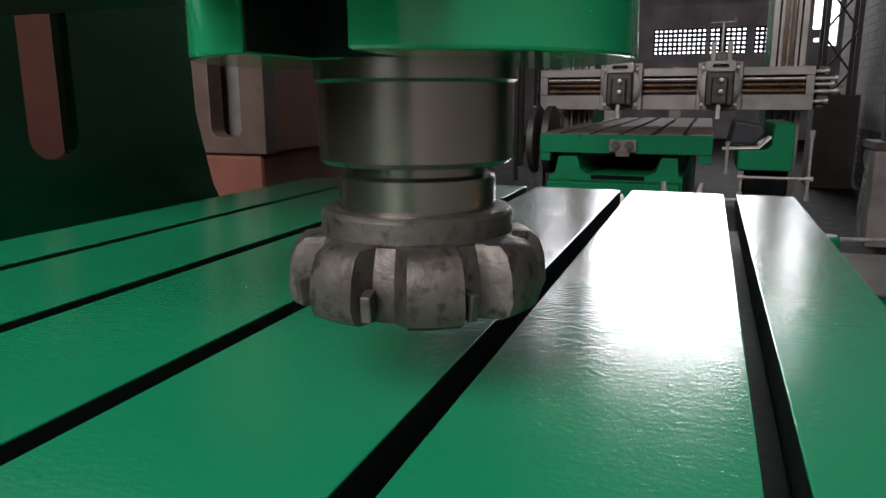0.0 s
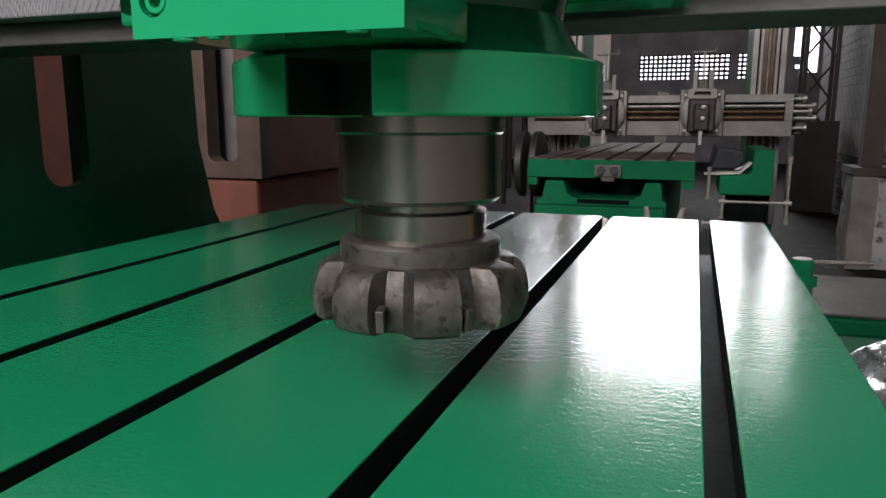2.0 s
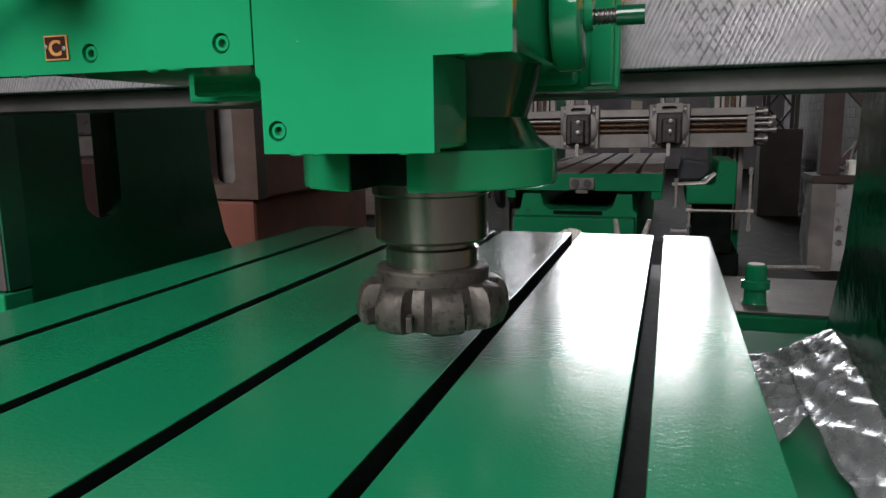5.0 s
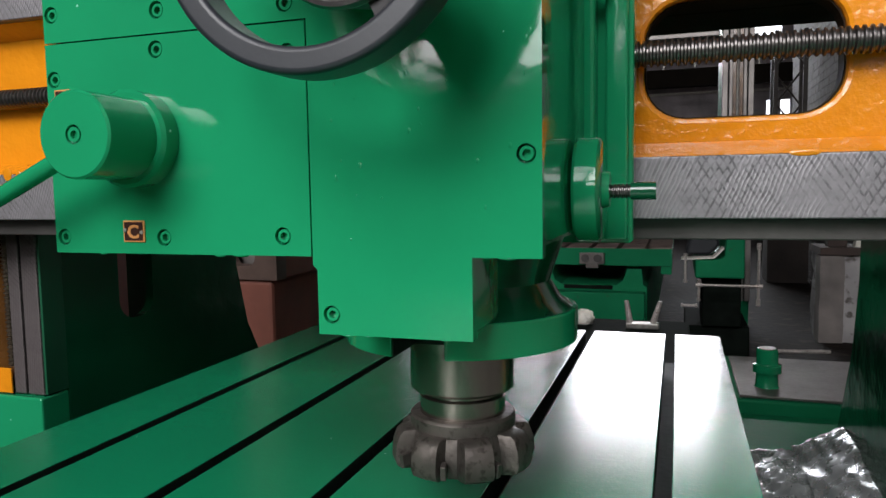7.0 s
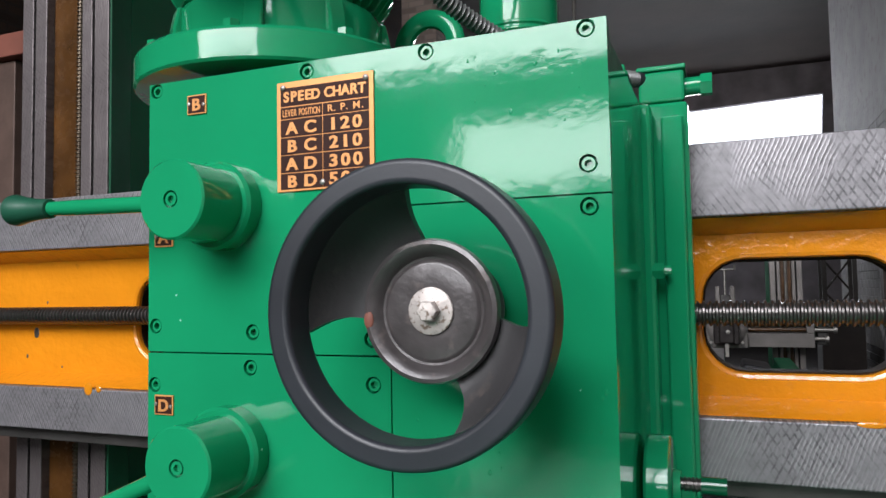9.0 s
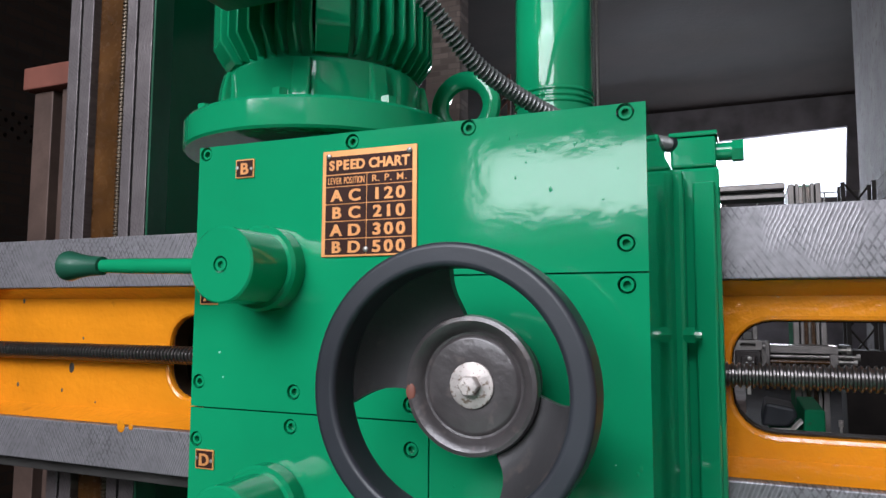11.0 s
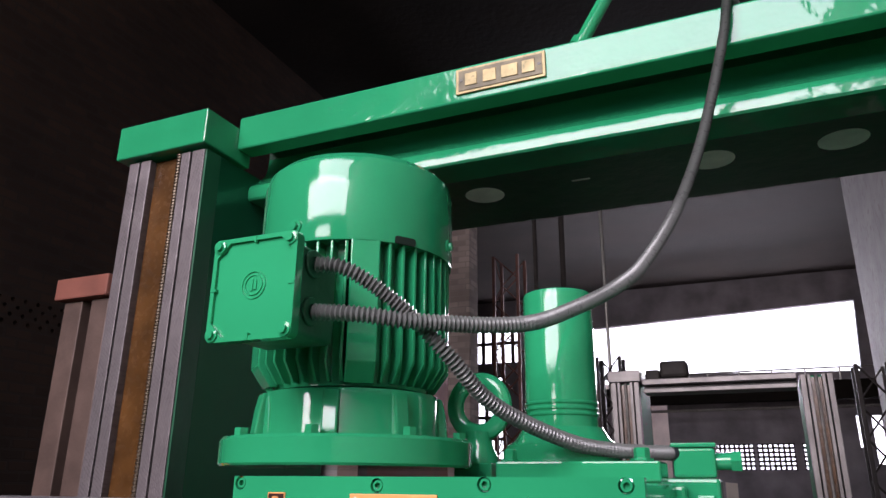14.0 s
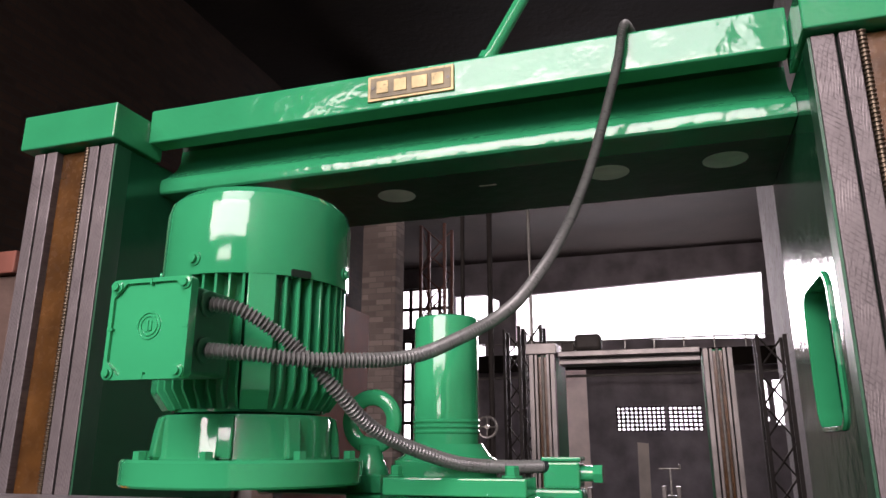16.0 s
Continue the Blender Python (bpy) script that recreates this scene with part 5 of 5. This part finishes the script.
for x in (-0.42, 0.275):
    fh = thing("planer_tool_head", x, 5.4, 0.99, "grey planer tool head on the far rail", "tool head", "tool heads on the far rail")
    under(fh, part("saddle", cube(x - 0.155, x + 0.155, 5.44, 5.498, 0.985, 1.33), far_iron, bevel=0.006))
    under(fh, part("swivel", turned([(0.15, 0), (0.15, 0.03), (0.14, 0.035), (0.10, 0.035)], Matrix.Translation((x, 5.438, 1.16)) @ pose(0, 0, 0, 90), 32), far_iron))
    under(fh, part("tool_slide", cube(x - 0.095, x + 0.095, 5.33, 5.40, 1.02, 1.26), planer_dark, bevel=0.012))
    under(fh, part("slide_cap", slab(rounded(x - 0.10, x + 0.10, 1.262, 1.335, 0.02), [rounded(x - 0.055, x + 0.055, 1.285, 1.312, 0.01)], 0.07, lambda u, v, w: (u, 5.335 + w, v)), far_iron, bevel=0.004))
    under(fh, part("clapper", cube(x - 0.055, x + 0.055, 5.28, 5.329, 1.03, 1.22), planer_dark, bevel=0.012))
    for z in (1.12, 1.20):
        o = part("clamp_knob", turned([(0.016, 0), (0.016, 0.03), (0, 0.034)], Matrix.Translation((x + 0.01, 5.279, z)) @ pose(0, 0, 0, 90), 12), zinc)
        under(fh, o)
    for dx in (-0.115, 0.115):
        under(fh, part("gib_strip", cube(x + dx - 0.012, x + dx + 0.012, 5.428, 5.4395, 0.995, 1.32), dark_iron, bevel=0.002))
    for dx, dz in ((-0.115, 1.03), (-0.115, 1.29), (0.115, 1.03), (0.115, 1.29), (-0.07, 1.255), (0.07, 1.255)):
        under(fh, part("clamp_bolt", turned([(0.012, 0), (0.012, 0.012), (0, 0.014)], Matrix.Translation((x + dx, 5.4275 if abs(dx) > 0.1 else 5.404, dz)) @ pose(0, 0, 0, 90), 6), zinc))
    under(fh, part("tool_bit", cube(x - 0.014, x + 0.014, 5.29, 5.318, 0.93, 1.049), zinc, bevel=0.002))
    for dx in (-0.055, 0.055):
        under(fh, part("slide_cheek", cube(x + dx - 0.018, x + dx + 0.018, 5.40, 5.48, 1.336, 1.47 if x > 0 else 1.45), far_iron, bevel=0.005))
    under(fh, part("slide_top", cube(x - 0.036, x + 0.036, 5.42, 5.47, 1.336, 1.40), dark_iron, bevel=0.006))
    b = bmesh.new()
    rod(b, (x, 5.445, 1.40), (x, 5.445, 1.60), 0.010, 10)
    under(fh, part("feed_shaft", b, zinc))
    b = bmesh.new()
    rod(b, (x - 0.085, 5.445, 1.60), (x + 0.085, 5.445, 1.60), 0.008, 8)
    rod(b, (x + 0.075, 5.445, 1.60), (x + 0.075, 5.445, 1.635), 0.010, 8)
    under(fh, part("crank", b, zinc))
for x0, x1 in ((-0.915, -0.675), (0.62, 0.86)):
    fc = thing("far_column", (x0 + x1) / 2, 5.9, 0, "grey and ochre column of the far planer", "machine column", "columns of the far planer")
    w = x1 - x0
    for a, b in ((x0, x0 + 0.042), (x0 + 0.052, x0 + 0.078), (x1 - 0.078, x1 - 0.052), (x1 - 0.042, x1)):
        under(fc, part("way", cube(a, b, 5.81, 5.895, 0.3, 2.60), far_iron, bevel=0.003))
    for a, b in ((x0 + 0.001, x0 + 0.077), (x1 - 0.077, x1 - 0.001)):
        under(fc, part("way_backing", cube(a, b, 5.8955, 5.90, 0.3, 2.6), bed_black))
    under(fc, part("recess", cube(x0 + 0.080, x1 - 0.080, 5.86, 5.899, 0.3, 2.58), rust))
    under(fc, part("body", cube(x0, x1, 5.901, 6.5, 0.0, 2.60), green_far, bevel=0.01))
    b = bmesh.new()
    rod(b, (x0 + w / 2, 5.84, 0.4), (x0 + w / 2, 5.84, 2.6), 0.012, 8)
    under(fc, part("lead_screw", b, zinc))
    if x0 < 0:
        under(fc, part("cap", cube(x0 - 0.025, x1 + 0.02, 5.79, 6.2, 2.602, 2.70), far_iron, bevel=0.005))
ftb = thing("far_top_beam", -0.02, 6.0, 2.53, "grey top beam of the far planer", "machine beam")
under(ftb, part("front_flange", cube(-0.65, 0.60, 5.86, 6.2, 2.575, 2.625), far_iron, bevel=0.006))
under(ftb, part("lower_flange", cube(-0.65, 0.60, 5.92, 6.18, 2.51, 2.548), far_iron, bevel=0.005))
under(ftb, part("beam_web", cube(-0.648, 0.598, 5.96, 6.0, 2.549, 2.574), dark_iron))
fmo = thing("far_lift_motor", -0.38, 6.02, 2.626, "dark lift motor on the far top beam", "electric motor")
under(fmo, part("motor_body", cube(-0.50, -0.26, 5.92, 6.12, 2.64, 2.79), mast_steel, bevel=0.03))
under(fmo, part("motor_foot", cube(-0.47, -0.29, 5.93, 6.11, 2.6255, 2.639), mast_steel))
under(fmo, part("gear_box", cube(-0.63, -0.505, 5.95, 6.09, 2.6255, 2.72), mast_steel, bevel=0.015))

# red-primed casting to the left and the brown column standing on it
red = thing("primed_casting", -1.7, 2.9, 0, "red oxide primed machine casting beside the table", "machine casting")
under(red, part("base_block", cube(-1.97, -1.51, 2.32, 3.6, 0.1, 0.86), primer, bevel=0.02))
under(red, part("plinth", cube(-2.02, -1.46, 2.28, 3.65, 0, 0.098), primer, bevel=0.01))
brown = thing("brown_column_casting", -1.63, 2.6, 0.86, "brown unpainted column casting with a deep slot", "machine casting")
under(brown, part("front_face", slab([(-1.90, 0.862), (-1.47, 0.862), (-1.47, 2.6), (-1.90, 2.6)], [rounded(-1.735, -1.585, 0.93, 2.3, 0.04)], 0.09, lambda u, v, w: (u, 2.30 + w, v)), brown_iron, bevel=0.004))
under(brown, part("slot_back", cube(-1.84, -1.54, 2.44, 2.47, 0.863, 2.59), far_iron))
under(brown, part("side_cheek", cube(-1.537, -1.48, 2.392, 3.4, 0.863, 2.6), primer, bevel=0.01))

# another machine behind the left column
oth = thing("neighbour_column", -2.6, 1.75, 0, "brown machine column with an orange-red cap", "machine column")
for a, b in ((-2.76, -2.64), (-2.58, -2.47)):
    under(oth, part("way", cube(a, b, 1.62, 1.70, 0.0, 2.54), brown_iron, bevel=0.004))
under(oth, part("recess", cube(-2.76, -2.47, 1.701, 2.1, 0.0, 2.54), dark_iron))
under(oth, part("primed_base", cube(-3.3, -2.30, 2.14, 3.3, 0.0, 1.05), dull_primer, bevel=0.02))
under(oth, part("primed_upright", cube(-2.462, -2.30, 1.75, 2.135, 0.0, 1.62), primer, bevel=0.01))
slabs = thing("pale_castings", -2.9, 2.7, 1.05, "pale dusty castings stacked on the primed base", "castings")
under(slabs, part("upper_casting", cube(-3.2, -2.62, 2.36, 3.2, 1.16, 1.50), chipped_whitewash, bevel=0.02))
under(slabs, part("lower_casting", slab([(2.30, 1.051), (3.2, 1.051), (3.2, 1.155), (2.42, 1.155)], [], 0.6, lambda u, v, w: (-3.15 + w, u, v)), white_dab, bevel=0.008))
under(oth, part("cap", cube(-2.79, -2.45, 1.58, 1.85, 2.545, 2.65), primer, bevel=0.006))

# pillar of whitewashed stone with a steel post by the right wall
pil = thing("stone_pillar", 1.64, 5.95, 0, "rough whitewashed stone pier beside the wall", "pier")
stone = bmesh.new()
box(stone, 1.385, 1.90, 5.75, 6.2, 0, 0.70)
bmesh.ops.subdivide_edges(stone, edges=list(stone.edges), cuts=14, use_grid_fill=True)
for v in stone.verts:
    v.co += 0.022 * noise.noise_vector(v.co * 7.0) + 0.009 * noise.noise_vector(v.co * 22.0)
    v.co.z = max(0.0, min(0.70, v.co.z))
under(pil, part("pier", stone, chipped_whitewash))
corner = bmesh.new()
box(corner, 1.362, 1.535, 5.715, 5.90, 0, 0.698)
bmesh.ops.subdivide_edges(corner, edges=list(corner.edges), cuts=10, use_grid_fill=True)
for v in corner.verts:
    v.co += 0.007 * noise.noise_vector(v.co * 9.0)
    v.co.z = max(0.0, min(0.698, v.co.z))
under(pil, part("rendered_corner", corner, wall_render, label="smooth grey cement render on the corner"))
stand = thing("timber_frame", 1.6, 5.9, 0.70, "dark old timber frame with diagonal braces on the pier", "timber frame")
under(stand, part("shelf_plank", cube(1.36, 1.93, 5.70, 6.15, 0.702, 0.762), timber, bevel=0.004))
under(stand, part("post", cube(1.425, 1.565, 5.80, 5.92, 0.763, 1.9), timber, bevel=0.006))
for (xa, za), (xb, zb), w in (((1.567, 1.46), (1.92, 1.06), 0.05), ((1.90, 1.27), (1.567, 0.84), 0.045), ((1.567, 1.56), (1.93, 1.53), 0.04)):
    d = Vector((xb - xa, zb - za)).normalized()
    nx, nz = -d.y * w / 2, d.x * w / 2
    under(stand, part("brace", slab([(xa + nx, za + nz), (xa - nx, za - nz), (xb - nx, zb - nz), (xb + nx, zb + nz)], [], 0.05, lambda u, v, k: (u, 5.82 + k, v)), timber))
for k, (xa, xb, zt) in enumerate(((1.60, 1.66, 1.02), (1.645, 1.70, 1.05), (1.69, 1.72, 0.99))):
    st = bmesh.new()
    rod(st, (xa, 5.76, 0.764), (xb, 5.80, zt), 0.010, 8)
    tagged(part("steel_stick", st, zinc), "thin steel rod leaning on the timber brace", "steel rod", "rods leaning on the timber frame")
pot = thing("paint_pot", 1.675, 5.80, 0.762, "small white plastic paint pot on the timber shelf", "paint pot")
under(pot, part("tub", turned([(0.0, 0.763), (0.060, 0.763), (0.068, 0.86), (0.062, 0.86), (0.0, 0.85)], pose(1.675, 5.80, 0), 24), white_dab))
under(pot, part("lid_rim", turned([(0.062, 0.861), (0.072, 0.861), (0.073, 0.875), (0.07, 0.879), (0.0, 0.880)], pose(1.675, 5.80, 0), 24), white_dab))

# pierced brick panels of the far wall
for a, b in PANELS:
    n = int((b - a) / 0.115)
    bars = bmesh.new()
    for i in range(n + 1):
        x = a + (b - a) * i / n
        box(bars, x - 0.028, x + 0.028, 20.03, 20.15, 2.145, 2.795)
    for i in range(7):
        z = 2.14 + 0.66 * i / 6
        box(bars, a + 0.004, b - 0.004, 20.035, 20.145, z - 0.028, z + 0.028)
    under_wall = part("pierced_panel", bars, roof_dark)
    under_wall.parent = wall_north


# ---- shed fittings ----
def lattice(x, y, h, w, label, steel_paint=None):
    paint = steel_paint or mast_steel
    th = thing("lattice_mast", x, y, 0, label, "steel mast", "lattice masts of the shed")
    for sx in (-w, w):
        for sy in (-w, w):
            b = bmesh.new()
            box(b, x + sx - 0.025, x + sx + 0.025, y + sy - 0.025, y + sy + 0.025, 0, h)
            under(th, part("leg", b, paint))
    # dark block added to hide the mast's legs against the dim floor
    if x > 0:
        under(th, part("plinth", cube(x - 0.24, x + 0.24, y - 0.30, y + 0.24, 0, 1.1), dado_brick, bevel=0.01, label="dark block added round the mast foot"))
    n = int(h / 0.42)
    for i in range(n):
        z0, z1 = h * i / n, h * (i + 1) / n
        for sy in (-w, w):
            b = bmesh.new()
            s = 1 if (i + (sy > 0)) % 2 else -1
            rod(b, (x - s * w, y + sy, z0), (x + s * w, y + sy, z1), 0.014, 6)
            under(th, part("brace", b, paint))
        b = bmesh.new()
        s = 1 if i % 2 else -1
        rod(b, (x - w, y - s * w, z0), (x - w, y + s * w, z1), 0.014, 6)
        under(th, part("brace", b, paint))


lattice(1.62, 9.7, 3.2, 0.17, "dark rusty lattice steel mast by the wall")
lattice(-1.75, 10.4, 3.6, 0.17, "dark rusty lattice steel mast in the bay")
lattice(-2.5, 12.6, 3.9, 0.17, "dark rusty lattice steel mast further back")
lattice(-3.55, 11.0, 5.6, 0.22, "rusty red lattice steel mast in the bay", rusty_red)
gird = thing("crane_girder", -0.5, 18.9, 4.1, "dark crane girder with a handrail", "crane girder")
under(gird, part("girder", cube(-5.152, 4.152, 18.8, 19.1, 3.75, 4.2), roof_dark, bevel=0.01))
for i in range(12):
    b = bmesh.new()
    x = -4.6 + 0.75 * i
    rod(b, (x, 18.85, 4.2), (x, 18.85, 4.52), 0.02, 6)
    under(gird, part("rail_post", b, zinc))
b = bmesh.new()
rod(b, (-4.8, 18.85, 4.5), (4.0, 18.85, 4.5), 0.02, 6)
under(gird, part("handrail", b, zinc))
tagged(part("brick_pier", cube(-3.92, -3.38, 8.6, 8.95, 0, 7.2), pier_brick, bevel=0.02), "pale plastered brick pier of the shed", "pier", kind="structure")

vw = thing("valve_wheel", -2.15, 9.0, 0.0, "dull steel hand wheel on a pipe stand", "valve wheel")
stem = bmesh.new()
rod(stem, (-2.15, 9.06, 0.0), (-2.15, 9.06, 2.02), 0.03, 10)
under(vw, part("stand_pipe", stem, mast_steel))
ringbm = tube([Vector((-2.15 + 0.14 * math.cos(k * math.pi / 16), 9.0, 2.02 + 0.14 * math.sin(k * math.pi / 16))) for k in range(33)], 0.018, 8)
for k in range(4):
    rod(ringbm, (-2.15, 9.0, 2.02), (-2.15 + 0.13 * math.cos(k * math.pi / 2), 9.0, 2.02 + 0.13 * math.sin(k * math.pi / 2)), 0.012, 6)
rod(ringbm, (-2.15, 8.97, 2.02), (-2.15, 9.07, 2.02), 0.03, 10)
under(vw, part("wheel", ringbm, zinc))
for x, y, r, h in ((-2.95, 10.6, 0.035, 7.19), (-2.62, 11.2, 0.05, 7.19), (-1.98, 11.6, 0.03, 7.19)):
    p = bmesh.new()
    rod(p, (x, y, 0), (x, y, h), r, 10)
    tagged(part("service_pipe", p, mast_steel if r > 0.03 else zinc), "thin upright service pipe in the bay", "pipe", "service pipes of the bay")
tie = bmesh.new()
rod(tie, (-5.148, 18.6, 3.55), (4.148, 18.6, 3.55), 0.035, 8)
tagged(part("tie_rod", tie, zinc), "bright level tie rod across the bay", "tie rod")
# pale panel stands for a small patch of light at the far wall
bd = thing("bright_patch_panel", -0.62, 19.9, 0.0, "pale panel in place of a bright patch by the far wall", "board")
under(bd, part("board", slab([(-0.80, 0), (-0.50, 0), (-0.47, 1.82), (-0.76, 1.85)], [], 0.04, lambda u, v, w: (u, 19.90 + w, v)), cream_wall))
# loose parts of the far planer
shafts = thing("rail_end_shafts", 1.0, 5.6, 1.0, "bundle of bright shafts at the far rail's end", "machine shafts")
for z, L in ((1.05, 0.10), (1.12, 0.16), (1.17, 0.13), (1.21, 0.15), (1.26, 0.09)):
    b = bmesh.new()
    rod(b, (0.901, 5.60, z), (0.901 + L, 5.60, z), 0.014, 10)
    rod(b, (0.88 + L, 5.60, z), (0.905 + L, 5.60, z), 0.026, 10)
    under(shafts, part("shaft", b, zinc))
under(shafts, part("gear_case", cube(0.93, 1.01, 5.64, 5.8, 1.0, 1.3), dark_iron, bevel=0.01))
pul = thing("drive_pulley", -0.86, 4.75, 0.5, "dark double belt pulley beside the far bed", "pulley")
for x in (-0.93, -0.83):
    under(pul, part("pulley_wheel", turned([(0.05, 0), (0.21, 0), (0.23, 0.01), (0.23, 0.05), (0.21, 0.06), (0.05, 0.06)], along((x, 4.75, 0.80), (x + 1, 4.75, 0.80)), 32), dark_iron))
under(pul, part("pulley_stand", cube(-0.90, -0.84, 4.70, 4.80, 0.0, 0.78), dark_iron, bevel=0.005))


# whitewashed bricks standing proud of the side wall
east = bpy.data.objects["wall_east"]
brick_mesh = mesh_of("brick", cube(-0.010, 0.0, -0.1165, 0.1165, -0.0465, 0.0465), wall_paint, 0.004)
# the lowest rows are darker than the rest
dado_mesh = mesh_of("brick", cube(-0.010, 0.0, -0.1165, 0.1165, -0.0465, 0.0465), dado_brick, 0.004)
rest = bmesh.new()
brick_rng = random.Random(5)
count = 0
for row in range(34):
    for k in range(33):
        y = 4.0 + 0.236 * k + (0.118 if row % 2 else 0) + brick_rng.uniform(-0.001, 0.001)
        z = 0.06 + 0.1 * row + brick_rng.uniform(-0.002, 0.002)
        m = Matrix.Translation((1.951 - brick_rng.uniform(0, 0.004), y, z)) @ pose(0, 0, 0, brick_rng.uniform(-0.8, 0.8), 0, brick_rng.uniform(-0.7, 0.7))
        if y > 11.6:
            continue
        if 7.0 < y < 10.2 and 5 <= row < 24 and count < 300:
            o = new("brick", brick_mesh if row > 6 else dado_mesh)
            o.matrix_basis = m
            o.parent = east
            count += 1
        else:
            c = [m @ Vector(p) for p in ((-0.010, -0.1165, -0.0465), (-0.010, 0.1165, -0.0465), (-0.010, 0.1165, 0.0465), (-0.010, -0.1165, 0.0465), (0, -0.1165, -0.0465), (0, 0.1165, -0.0465), (0, 0.1165, 0.0465), (0, -0.1165, 0.0465))]
            v = [rest.verts.new(p) for p in c]
            for q in ((0, 3, 2, 1), (0, 1, 5, 4), (1, 2, 6, 5), (2, 3, 7, 6), (3, 0, 4, 7)):
                rest.faces.new([v[i] for i in q]).material_index = 0 if row > 6 else 1
rm = bpy.data.meshes.new("brickwork")
rest.to_mesh(rm)
rest.free()
rm.materials.append(wall_paint)
rm.materials.append(dado_brick)
bw = new("brickwork", rm)
bw.parent = east
tagged(bw, kind="stuff")
